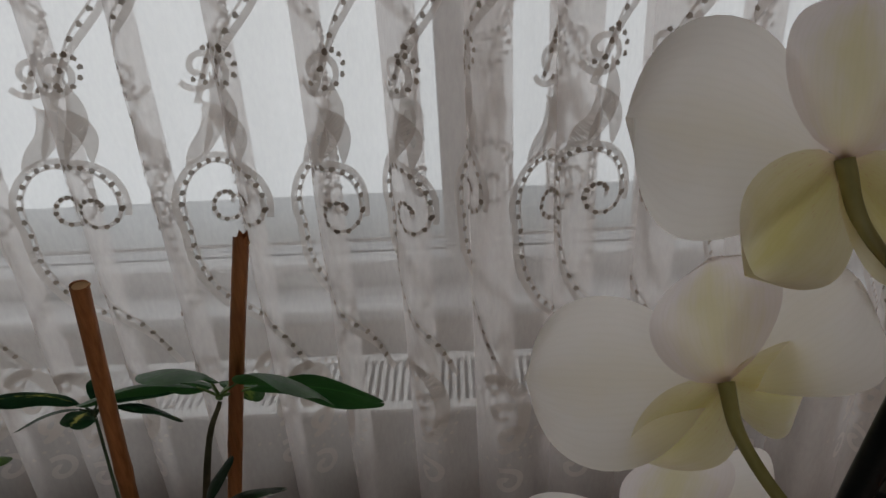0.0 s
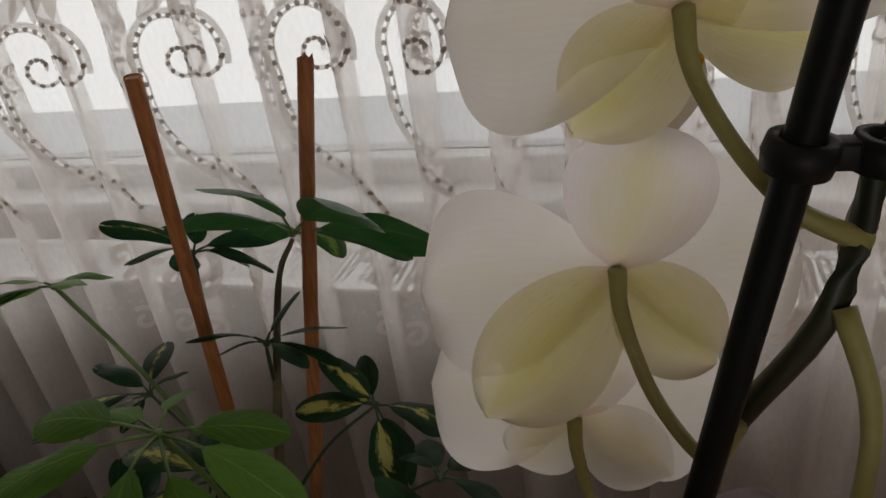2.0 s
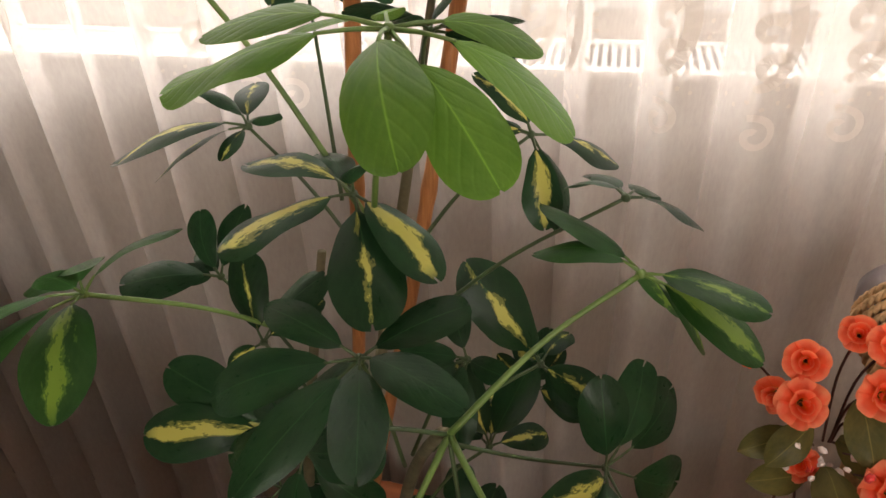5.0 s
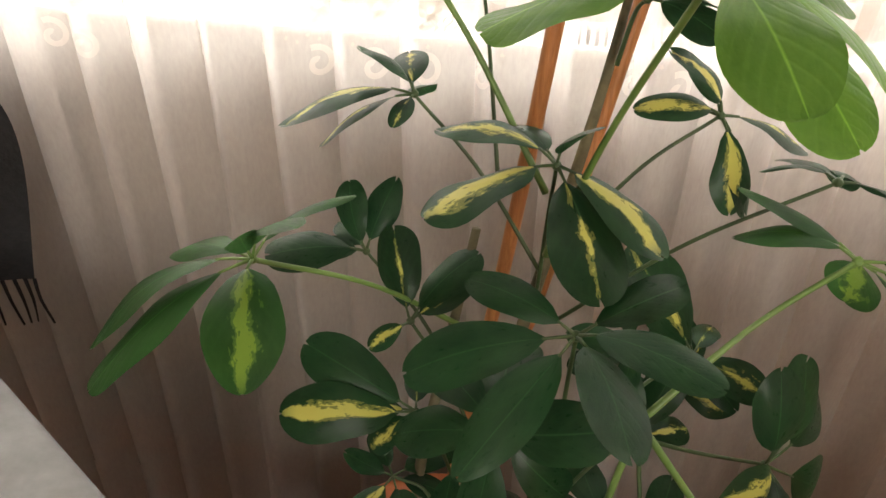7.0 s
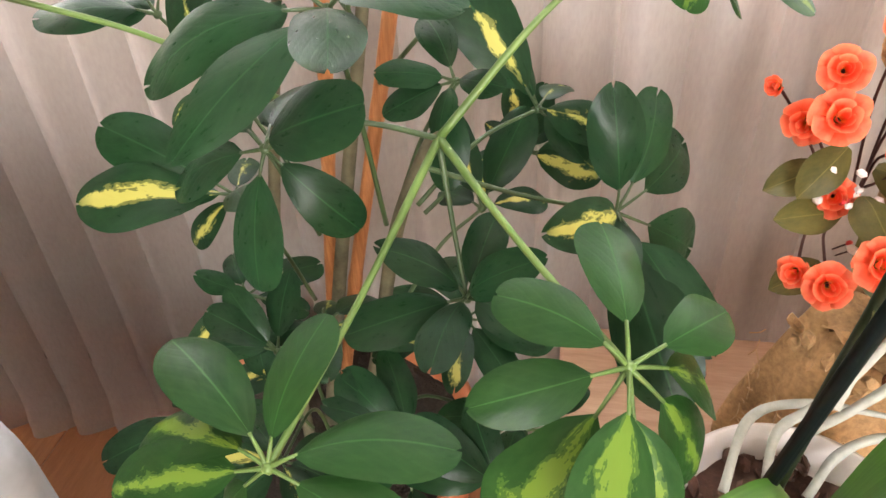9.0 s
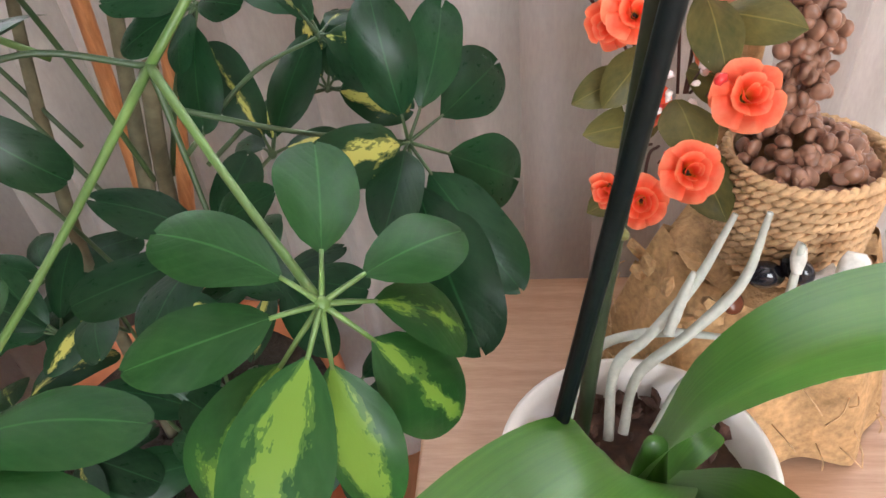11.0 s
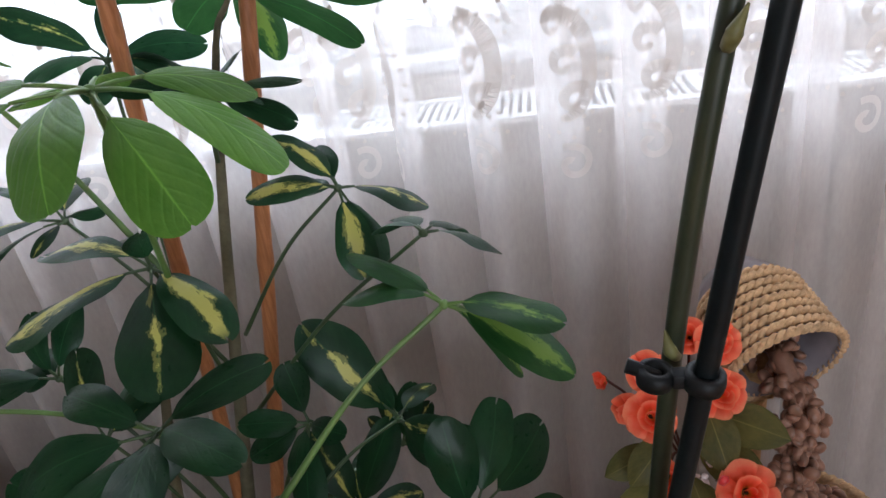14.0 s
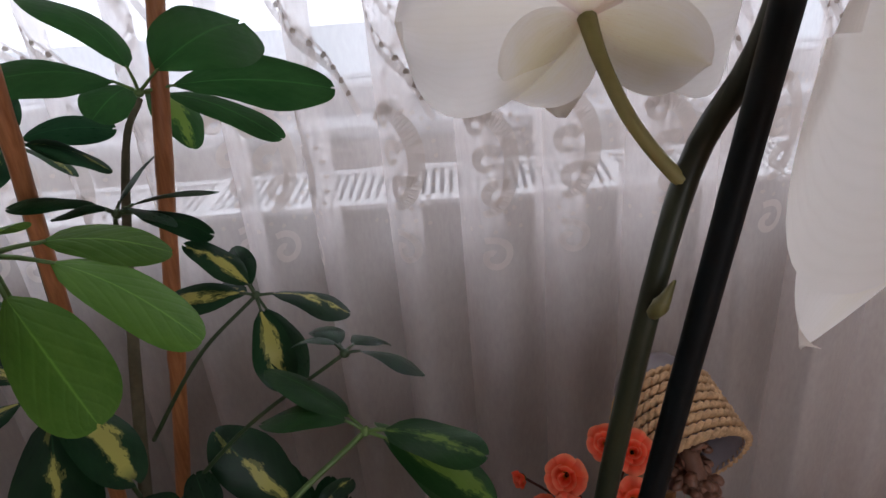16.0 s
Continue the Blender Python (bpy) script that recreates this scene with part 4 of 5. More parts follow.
lr = random.Random(21)
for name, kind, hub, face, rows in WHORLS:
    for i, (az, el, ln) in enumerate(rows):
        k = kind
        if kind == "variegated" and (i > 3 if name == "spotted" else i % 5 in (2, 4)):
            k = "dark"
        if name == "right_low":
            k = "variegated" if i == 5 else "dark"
        if i in MIXED.get(name, ()):
            k = "half"
        wide = {"bright": 0.22, "top": 0.28, "front_left": 0.27, "front_right": 0.27, "far_left": 0.2, "front_dark": 0.215}.get(name, 0)
        if name == "far_left" and i == 6:
            wide = 0.34
        if name == "top" and i in (2, 3):
            wide = 0.19
        if name == "bright" and i in (0, 1):
            wide = 0.24
        leaflet(k, hub, face, az, el, ln, lr, 0.3 if name == "bright" else 0.24 if name in ("bright", "front_right", "right_low") else 0.16, wide * ln)
    ft = FOOT[name]
    if ft:
        a, b = Vector(ft), Vector(hub)
        sag = Vector((0, 0, 0.012 if b.z > a.z else -0.004))
        m1 = a.lerp(b, 0.5) + sag
        stem([a, m1, b], [0.0026, 0.0019, 0.0019] if kind in ("bright", "green") else [0.0018, 0.0013], M_PETIOLE if kind in ("bright", "green") else M_PETIOLE_DARK, "petiole", 7)
    child("whorl_hub", blob(bmesh.new(), hub, 0.0032, lr, sub=2), M_PETIOLE if kind in ("bright", "green") else M_PETIOLE_DARK, plant)

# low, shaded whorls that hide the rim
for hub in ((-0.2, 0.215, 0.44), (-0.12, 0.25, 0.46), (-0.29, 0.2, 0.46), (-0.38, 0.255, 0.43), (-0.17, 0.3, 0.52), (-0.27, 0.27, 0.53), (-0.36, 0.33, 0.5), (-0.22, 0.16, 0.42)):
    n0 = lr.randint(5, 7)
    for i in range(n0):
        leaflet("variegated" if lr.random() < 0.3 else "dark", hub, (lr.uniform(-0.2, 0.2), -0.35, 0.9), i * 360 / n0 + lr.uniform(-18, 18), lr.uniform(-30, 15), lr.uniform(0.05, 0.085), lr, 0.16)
    stem([(-0.29 + 0.3 * (hub[0] + 0.29), 0.33 + 0.3 * (hub[1] - 0.33), 0.36), ((hub[0] - 0.29) / 2, (hub[1] + 0.33) / 2, hub[2] - 0.02), hub], [0.0018, 0.0013], M_PETIOLE_DARK, "petiole", 7)

# ---- orchid ----
OX, OY = 0.062, 0.205
orchid = thing("orchid", (OX, OY, TZ), "white moth orchid tied to a stake in a clear pot", "potted plant")
RZ = 0.45
child("pot", lathed([(0.0, TZ + 0.003), (0.055, TZ + 0.003), (0.06, TZ + 0.006), (0.078, RZ - 0.012), (0.0825, RZ - 0.011), (0.083, RZ), (0.0795, RZ), (0.076, RZ - 0.012), (0.058, TZ + 0.012), (0.0, TZ + 0.012)], (OX, OY, 0), 56), M_POT, orchid, "milky clear plastic orchid pot")
rb = random.Random(8)
child("bark_bed", disc(bmesh.new(), (OX, OY), 0.075, RZ - 0.03, 0.006, 8, 30, random.Random(4)), M_BARK, orchid)
for i in range(70):
    a, r = rb.uniform(0, 6.28), 0.07 * math.sqrt(rb.random())
    child("bark_chip", blob(bmesh.new(), (OX + r * math.cos(a), OY + r * math.sin(a), RZ - 0.024 + rb.uniform(-0.003, 0.008)), rb.uniform(0.005, 0.011), rb, (1, 0.6, 0.35), 1, 0.3), M_BARK, orchid, smooth=False)
ST0, ST1 = Vector((-0.0055, 0.164, 0.42)), Vector((0.0983, 0.1438, 1.156))
sd = (ST1 - ST0).normalized()
child("stake", tubed([ST0, ST1, ST1 + sd * 0.22], [0.004, 0.004], sides=12, n=4), M_STAKE, orchid, "black plastic support stake")
spike = [(0.02, 0.181, 0.42), (0.0245, 0.179, 0.5), (0.029, 0.174, 0.6), (0.0335, 0.1725, 0.66), (0.039, 0.1705, 0.74), (0.048, 0.167, 0.86), (0.058, 0.158, 0.955), (0.070, 0.162, 1.008), (0.083, 0.158, 1.038), (0.092, 0.157, 1.072), (0.109, 0.149, 1.115), (0.119, 0.162, 1.15), (0.138, 0.166, 1.2), (0.16, 0.172, 1.29)]
child("flower_spike", tubed(spike, [0.004, 0.0039, 0.0036, 0.0033, 0.003], sides=10, n=60), M_SPIKE, orchid, "dark green flower spike")


def clip(at, d, gap):
    """A clip of two rings that ties the spike to the stake."""
    bm = bmesh.new()
    q = Vector(sd).to_track_quat("Z", "Y").to_matrix()
    for s, rr in ((0.0, 0.0068), (1.0, 0.0062)):
        c = Vector(at) + Vector(d) * gap * s
        lathe(bm, [(rr - 0.0022, -0.0035), (rr, -0.0035), (rr + 0.0006, 0), (rr, 0.0035), (rr - 0.0022, 0.0035), (rr - 0.0022, -0.0035)], c, 20, sd)
    c = Vector(at) + Vector(d) * gap * 0.5
    box(bm, c.x - 0.003, c.x + 0.003, c.y - 0.003, c.y + 0.003, c.z - 0.003, c.z + 0.003, 0.0008)
    c2 = Vector(at) + Vector(d) * gap * 1.6 + Vector((0, 0, 0.004))
    tube(bm, [Vector(at) + Vector(d) * gap * 0.9, c2], [0.0022, 0.003], sides=6, n=2)
    child("clip", bm, M_CLIP, orchid, "black plastic clip")


clip(ST1, Vector((0.97, 0.25, -0.1)).normalized(), 0.0165)
clip(ST0.lerp(ST1, 0.59), Vector((-0.97, 0.2, 0.0)).normalized(), 0.0165)
for at, dirn in (((0.062, 0.153, 0.972), (0.35, -0.2, 0.9)), ((0.047, 0.165, 0.86), (-0.3, 0, 0.9)), ((0.034, 0.168, 0.66), (-0.4, 0, 0.9))):
    b = Vector(at) + Vector(dirn) * 0.008
    child("bract", tubed([Vector(at) - Vector(dirn) * 0.005, Vector(at) + Vector((-0.001, -0.0025, 0.0)), b], [0.0022, 0.0027, 0.0004], sides=7, n=8), M_BRACT, orchid, "small yellow-green bract")


def petal_bm(length, half, a, b, cup, curl, rng, skew=0.0, wave=0.05, nu=14, nv=18):
    """A petal in its own plane: along +z from the flower's middle, facing +y."""
    pk = (a / (a + b)) ** a * (b / (a + b)) ** b
    ph = rng.uniform(0, 6)

    def f(u, v):
        x = u * 2 - 1
        v = 1 - (1 - v) ** 1.7
        wd = half * max(v, 1e-5) ** a * max(1 - v, 1e-5) ** b / pk + 0.0012 * (1 - v)
        # round the tip by drawing the grid's ends in
        z = length * (v - 0.035 * (x * x) * (v ** 3))
        y = cup * length * (v * v) - curl * wd * x * x + wave * half * math.sin(5 * v + ph + 2.2 * x) * (x * x) * v
        return Vector((x * wd + skew * half * v * (1 - 0.4 * v), y, z))

    return sheet(bmesh.new(), f, nu, nv)


def flower(at, facing, roll, size, stalk, seed, tilt, sweep=0.0, broad=1.0, pa=0.92, pb=0.46, lipk=1.0, wav=0.2, dors=1.0, tips=None, low_mat=None):
    """A moth orchid bloom of three sepals, two broad petals, a lip and a column."""
    rng = random.Random(seed)
    n = Vector(facing).normalized()
    m = Matrix.Translation(at) @ n.to_track_quat("Y", "Z").to_matrix().to_4x4() @ pose(0, 0, 0, 0, roll, 0)
    k = size
    col = bmesh.new()
    tube(col, [(0, 0.001, 0), (0, 0.006 * k, 0.002), (0, 0.012 * k, -0.001)], [0.0022 * k, 0.0024 * k, 0.0012 * k], sides=10, n=8)
    body = part("flower", col, M_LIP, orchid, "white moth orchid flower")
    body.matrix_basis = Matrix.Translation(-Vector(orchid.location)) @ m

    inv = m.inverted()
    tips = tips or {}

    def aim(key, ang, length, cup):
        """Turn, length and bend of a petal or sepal; towards its known tip where there is one."""
        if key not in tips:
            return ang, length, cup
        q = inv @ Vector(tips[key])
        ln = math.hypot(q.x, q.z)
        return math.degrees(math.atan2(q.x, q.z)), ln, max(-0.35, min(0.35, q.y / ln))

    def add(name, bm, mat, ang, depth, lean, label=""):
        ob = part(name, bm, mat, body, label)
        ob.matrix_basis = pose(0, depth, 0, lean, 0, 0) if ang is None else Matrix.Translation((0, depth, 0)) @ pose(0, 0, 0, 0, ang, 0) @ pose(0, 0, 0, lean, 0, 0)
        return ob

    for key, sgn, ang in (("petal_a", 1, -84 + tilt[0]), ("petal_b", -1, 84 + tilt[1])):
        a, ln, cup = aim(key, ang, 0.051 * k, 0.10 + sweep)
        add("petal", petal_bm(ln, 0.0262 * k * broad, pa, pb, cup, 0.16 if wav > 0.1 else 0.05, rng, 0.0 if key in tips else 0.2 * sgn, wav), M_PETAL, a, 0.0035, 0, "broad white petal")
    a, ln, cup = aim("upper", tilt[2], 0.039 * k * dors, -0.03)
    add("sepal", petal_bm(ln, 0.0192 * k * (0.5 + dors / 2), 0.68, 0.46, cup, 0.16, rng, 0.0, 0.1), M_SEPAL, a, 0.0, 0, "upper sepal with a green heart")
    for key, sgn, ang in (("low_a", 1, 132 + tilt[3]), ("low_b", -1, -132 + tilt[4])):
        a, ln, cup = aim(key, ang, 0.037 * k, -0.08)
        add("sepal", petal_bm(ln, 0.0142 * k * (ln / (0.037 * k)) ** 0.5, 0.75, 0.62, cup, 0.3, rng, 0.3 * sgn if key not in tips else 0.0, 0.2), low_mat or M_LOWSEP, a, 0.001, 0, "creamy white lower sepal" if low_mat else "yellow-green lower sepal")
    g = k * lipk
    lip = bmesh.new()
    sheet(lip, lambda u, v: Vector(((u * 2 - 1) * 0.0095 * g * math.sin(math.pi * (0.12 + 0.83 * v)), 0.010 * k + 0.014 * g * math.sin(2.4 * v) - 0.4 * ((u * 2 - 1) ** 2) * 0.006 * k, -0.004 * k - 0.022 * g * v)), 10, 12)
    add("lip", lip, M_LIP, None, 0.0, 0, "white orchid lip")
    yl = bmesh.new()
    for s in (-1, 1):
        sheet(yl, lambda u, v, s=s: Vector((s * (0.003 + 0.004 * math.sin(2.6 * v)) * g, 0.010 * k + 0.006 * g * u, -0.003 * k - 0.012 * g * (lipk - 1) * 2 - 0.010 * g * v + 0.004 * g * math.sin(3 * u))), 6, 6)
    add("lip_lobe", yl, M_LIP_YELLOW, None, 0.001, 0, "yellow side lobes of the lip")
    for i in range(4):
        rd = blob(bmesh.new(), (rng.uniform(-0.005, 0.005) * k, 0.010 * k, -0.005 * k - rng.uniform(0, 0.006) * k), 0.0009 * k, rng, sub=1)
        add("lip_fleck", rd, M_LIP_RED, None, 0.0015, 0, "red fleck in the throat")
    if stalk:
        child("pedicel", tubed([Vector(at), *[Vector(p) for p in stalk]], [0.0028, 0.0021, 0.0021, 0.0028], sides=9, n=24), M_PEDICEL, orchid, "curved yellow-green flower stalk")
    return body


# Place, facing, roll, size, stalk, seed, and the turn of each petal and sepal.
FLOWERS = [
    ((0.097, 0.178, 1.253), (-0.10, 0.86, -0.42), 4, 1.12, [(0.1, 0.168, 1.238), (0.118, 0.163, 1.218), (0.141, 0.166, 1.21)], 1, (4, -2, 8, 4, 0)),
    ((0.077, 0.182, 1.178), (-0.14, 0.88, -0.36), 4, 1.1, [(0.079, 0.172, 1.166), (0.088, 0.16, 1.152), (0.1, 0.152, 1.14), (0.1155, 0.154, 1.131)], 2, (-6, -22, 2, 0, 4)),
    ((0.061, 0.182, 1.106), (-0.16, 0.88, -0.34), 6, 1.06, [(0.063, 0.172, 1.096), (0.072, 0.16, 1.078), (0.086, 0.15, 1.066), (0.092, 0.147, 1.082)], 3, (-16, 0, 6, -4, 0)),
    ((0.046, 0.185, 1.045), (-0.2, 0.9, -0.25), 8, 1.04, [(0.048, 0.176, 1.036), (0.055, 0.166, 1.02), (0.066, 0.161, 1.006), (0.07, 0.163, 1.006)], 4, (-8, 0, 0, 6, 0)),
]
# Where single petals and sepals end.
TIPS = {
    2: {"low_b": (0.0469, 0.1958, 1.141), "low_a": (0.1115, 0.2047, 1.1601), "upper": (0.0697, 0.1647, 1.2306), "petal_a": (0.0148, 0.1898, 1.176), "petal_b": (0.1188, 0.1909, 1.2086)},
    3: {"low_b": (0.0229, 0.1577, 1.0663), "upper": (0.0723, 0.1829, 1.1507), "petal_a": (0.0044, 0.1667, 1.1052)},
    4: {"low_b": (0.0229, 0.1813, 1.0251), "low_a": (0.0805, 0.167, 1.0338), "petal_a": (-0.0103, 0.2057, 1.0437)},
}
for at, facing, roll, size, stalk, seed, tilt in FLOWERS:
    flower(at, facing, roll, size, stalk, seed, tilt, tips=TIPS.get(seed), low_mat=M_PALESEP if seed == 4 else None)
flower((0.0943, 0.0843, 1.055), (0.45, -0.891, -0.055), 0, 1.14, [(0.1, 0.095, 1.053), (0.112, 0.118, 1.075), (0.117, 0.135, 1.098), (0.1115, 0.1475, 1.118)], 5, (0, 0, -4, 6, 0), -0.02, 1.19, 0.6, 0.42, 1.0, 0.06, 1.3,
       tips={"low_a": (0.0655, 0.0856, 1.0025), "petal_b": (0.0475, 0.0606, 1.0615)}, low_mat=M_PETAL)


def orchid_leaf(pts, width, roll, label):
    C = smooth_path(pts, 22)

    def f(u, v):
        i = min(int(v * 22), 21)
        t = v * 22 - i
        p = C[i].lerp(C[i + 1], t)
        d = (C[i + 1] - C[i]).normalized()
        s = d.cross(Vector((0, 0, 1))).normalized()
        nn = s.cross(d)
        x = u * 2 - 1
        w = width * (0.32 + 0.68 * math.sin(math.pi * min(1, 0.12 + v * 0.62))) * (1 - max(0, v - 0.72) ** 2 * 12.6 if v > 0.72 else 1)
        s = s * math.cos(roll) + nn * math.sin(roll)
        nn = s.cross(d)
        return p + s * x * max(w, 0.0006) + nn * (abs(x) ** 1.4) * w * 0.3

    bm = sheet(bmesh.new(), f, 12, 26)
    ob = child("orchid_leaf", bm, M_OLEAF, orchid, label)
    return ob


orchid_leaf([(0.058, 0.17, 0.48), (0.08, 0.166, 0.55), (0.125, 0.16, 0.6), (0.19, 0.15, 0.62), (0.27, 0.14, 0.6)], 0.042, 0.3, "broad glossy green orchid leaf")
orchid_leaf([(0.055, 0.165, 0.49), (0.035, 0.135, 0.545), (-0.01, 0.09, 0.56), (-0.07, 0.03, 0.54), (-0.11, -0.01, 0.51)], 0.04, 0.0, "broad glossy green orchid leaf")
orchid_leaf([(0.06, 0.163, 0.485), (0.075, 0.12, 0.535), (0.09, 0.07, 0.535), (0.1, 0.01, 0.5)], 0.036, 0.0, "broad glossy green orchid leaf")
orchid_leaf([(0.07, 0.19, 0.445), (0.09, 0.2, 0.475), (0.105, 0.215, 0.472)], 0.013, 0.0, "small young orchid leaf")
child("leaf_base", tubed([(0.062, 0.175, 0.43), (0.06, 0.168, 0.49), (0.06, 0.165, 0.525)], [0.011, 0.010, 0.006], sides=10, n=8), M_OLEAF, orchid)

ROOTS = [
    [(0.05, 0.235, 0.43), (0.055, 0.262, 0.468), (0.075, 0.27, 0.49), (0.1, 0.276, 0.53), (0.117, 0.281, 0.578)],
    [(0.06, 0.24, 0.43), (0.07, 0.262, 0.462), (0.1, 0.268, 0.495), (0.125, 0.27, 0.535), (0.132, 0.272, 0.585)],
    [(0.02, 0.23, 0.44), (0.04, 0.275, 0.468), (0.08, 0.285, 0.478), (0.13, 0.275, 0.483)],
    [(0.08, 0.24, 0.43), (0.1, 0.262, 0.452), (0.125, 0.268, 0.468), (0.155, 0.262, 0.472)],
    [(0.1, 0.23, 0.43), (0.125, 0.25, 0.46), (0.15, 0.265, 0.5), (0.152, 0.268, 0.565)],
    [(0.04, 0.2, 0.43), (0.03, 0.17, 0.438), (0.01, 0.165, 0.434)],
    [(0.085, 0.262, 0.5), (0.092, 0.272, 0.515), (0.098, 0.275, 0.54)],
]
for r in ROOTS:
    child("air_root", tubed(r, [0.0036, 0.0033, 0.004, 0.0034, 0.0037, 0.0028, 0.0018], sides=9, n=26), M_ROOT, orchid, "silvery grey air root")

# ---- coffee-bean arrangement ----
arr = thing("coffee_bean_arrangement", (0.17, 0.36, TZ), "tipped rope-wrapped jar pouring coffee beans, with coral silk roses", "decoration")
ra = random.Random(31)


def sack(u, v):
    a = u * 2 * math.pi
    r = 0.11 * (1 - 0.4 * v ** 1.5) * (1 + 0.07 * math.sin(5 * a) + 0.05 * math.sin(11 * a + 2 * v))
    return Vector((0.175 + r * math.cos(a) * 1.05, 0.36 + r * math.sin(a) * 0.72, TZ + 0.003 + 0.165 * v + 0.006 * math.sin(9 * a + 7 * v)))


child("burlap_base", sheet(bmesh.new(), sack, 90, 24), M_BURLAP, arr, "crumpled brown burlap base")
child("burlap_top", disc(bmesh.new(), (0.175, 0.36), 0.07, TZ + 0.166, 0.006, 6, 30, random.Random(6)), M_BURLAP, arr)
for i in range(60):
    a = ra.uniform(2.2, 6.5)
    r = 0.11
    p = Vector((0.175 + r * math.cos(a), 0.36 + r * math.sin(a) * 0.75, TZ + ra.uniform(0.02, 0.13)))
    q = p + Vector((ra.uniform(-0.02, 0.02), ra.uniform(-0.025, -0.005), ra.uniform(-0.025, 0.01)))
    child("burlap_thread", tubed([p, (p + q) / 2 + Vector((0, -0.006, 0.004)), q], 0.0006, sides=4, n=5), M_ROPE, arr)


def rope_ring(bm, centre, r, axis, thick, tw=0.0):
    """One turn of twisted rope: two strands round each other."""
    q = Vector(axis).to_track_quat("Z", "Y").to_matrix()
    turns = int(2 * math.pi * r / (thick * 3.2))
    n = 96
    for s in (0, math.pi):
        ring = []
        for i in range(n):
            a = 2 * math.pi * i / n
            b = a * turns + s + tw
            rad = r + 0.45 * thick * math.cos(b)
            ring.append(Vector(centre) + q @ Vector((rad * math.cos(a), rad * math.sin(a), 0.45 * thick * math.sin(b))))
        rows = []
        for i, c in enumerate(ring):
            d = (ring[(i + 1) % n] - ring[i - 1]).normalized()
            u = d.cross(q @ Vector((0, 0, 1))).normalized()
            v = d.cross(u)
            rows.append([bm.verts.new(c + (u * math.cos(w) + v * math.sin(w)) * thick * 0.62) for w in (2 * math.pi * j / 6 for j in range(6))])
        for i in range(n):
            r0, r1 = rows[i], rows[(i + 1) % n]
            for j in range(6):
                bm.faces.new((r0[j], r0[(j + 1) % 6], r1[(j + 1) % 6], r1[j]))


def bean_mesh():
    bm = bmesh.new()
    bmesh.ops.create_icosphere(bm, subdivisions=2, radius=1.0)
    for v in bm.verts:
        x, y, z = v.co
        if z > 0:
            z *= 0.6
            z -= 0.2 * math.exp(-(y / 0.16) ** 2)
        v.co = Vector((x * 0.0062, y * 0.0052, z * 0.0048))
    return mesh_of(bm, "coffee_bean", M_BEAN)


BEAN = bean_mesh()


def bean(p, s=1.0):
    ob = new("coffee_bean", BEAN)
    ob.parent = arr
    ob.matrix_basis = Matrix.Translation(Vector(p) - arr.location) @ Euler([ra.uniform(0, 6.28) for _ in range(3)]).to_matrix().to_4x4() @ Matrix.Scale(s, 4)


# lower dish, full of beans
DISH = Vector((0.172, 0.336, 0.508))
dish = child("dish", lathed([(0.0, 0.0), (0.038, 0.0), (0.041, 0.01), (0.0465, 0.07), (0.0445, 0.074), (0.042, 0.07), (0.04, 0.045), (0.0, 0.045)], DISH, 40), M_ROPE, arr, "jute-wrapped dish heaped with coffee beans")
rp = bmesh.new()
for i in range(10):
    rope_ring(rp, DISH + Vector((0, 0, 0.004 + i * 0.0077)), 0.0425 + 0.0004 * i, (0, 0, 1), 0.0041, i * 1.7)
child("rope_wrap", rp, M_ROPE, arr, "tan jute rope wound round the dish")
for i in range(150):
    a, r = ra.uniform(0, 6.28), 0.039 * math.sqrt(ra.random())
    h = 0.066 + 0.022 * (1 - (r / 0.039) ** 2) + ra.uniform(-0.006, 0.003) + (0.008 if math.cos(a - 2.3) > 0.5 else 0)
    bean(DISH + Vector((r * math.cos(a), r * math.sin(a), h)), ra.uniform(0.85, 1.12))

# upper jar lying on its side, mouth to the front right
JC, JA = Vector((0.164, 0.405, 0.681)), Vector((0.25, -0.88, -0.36)).normalized()
jar = child("jar", lathed([(0.0, -0.075), (0.026, -0.073), (0.034, -0.06), (0.040, -0.02), (0.0425, 0.012), (0.0405, 0.014), (0.037, -0.01), (0.032, -0.05), (0.0, -0.06)], JC, 40, JA), M_JAR, arr, "tipped jar with a dark glazed inside")
rp = bmesh.new()
for i in range(11):
    t = i / 10
    rope_ring(rp, JC + JA * (0.012 - 0.078 * t), 0.0435 - 0.004 * t - 0.016 * max(0, t - 0.72) / 0.28, JA, 0.0039, i * 2.1)
child("rope_wrap", rp, M_ROPE, arr, "tan jute rope wound round the tipped jar")
for i in range(26):
    q = JA.to_track_quat("Z", "Y").to_matrix()
    a, r = ra.uniform(0, 6.28), 0.03 * math.sqrt(ra.random())
    bean(JC + JA * ra.uniform(-0.02, 0.006) + q @ Vector((r * math.cos(a), r * math.sin(a), 0)) + Vector((0, 0, -0.012)), 1.0)
for i in range(170):
    t = ra.random()
    c = smooth_path([JC + JA * 0.012 + Vector((0, 0, -0.012)), Vector((0.172, 0.375, 0.655)), Vector((0.168, 0.362, 0.625)), DISH + Vector((-0.012, 0.012, 0.086))], 20)[int(t * 20)]
    w = 0.015 - 0.004 * math.sin(math.pi * t)
    bean(c + Vector((ra.gauss(0, w * 0.6), ra.gauss(0, w * 0.5), ra.uniform(-0.004, 0.004))), ra.uniform(0.9, 1.15))
child("pouring_core", tubed([JC + JA * 0.0, (0.172, 0.38, 0.655), (0.168, 0.366, 0.625), DISH + Vector((-0.012, 0.015, 0.075))], [0.008, 0.006, 0.006, 0.008], sides=10, n=14), M_BEAN, arr)
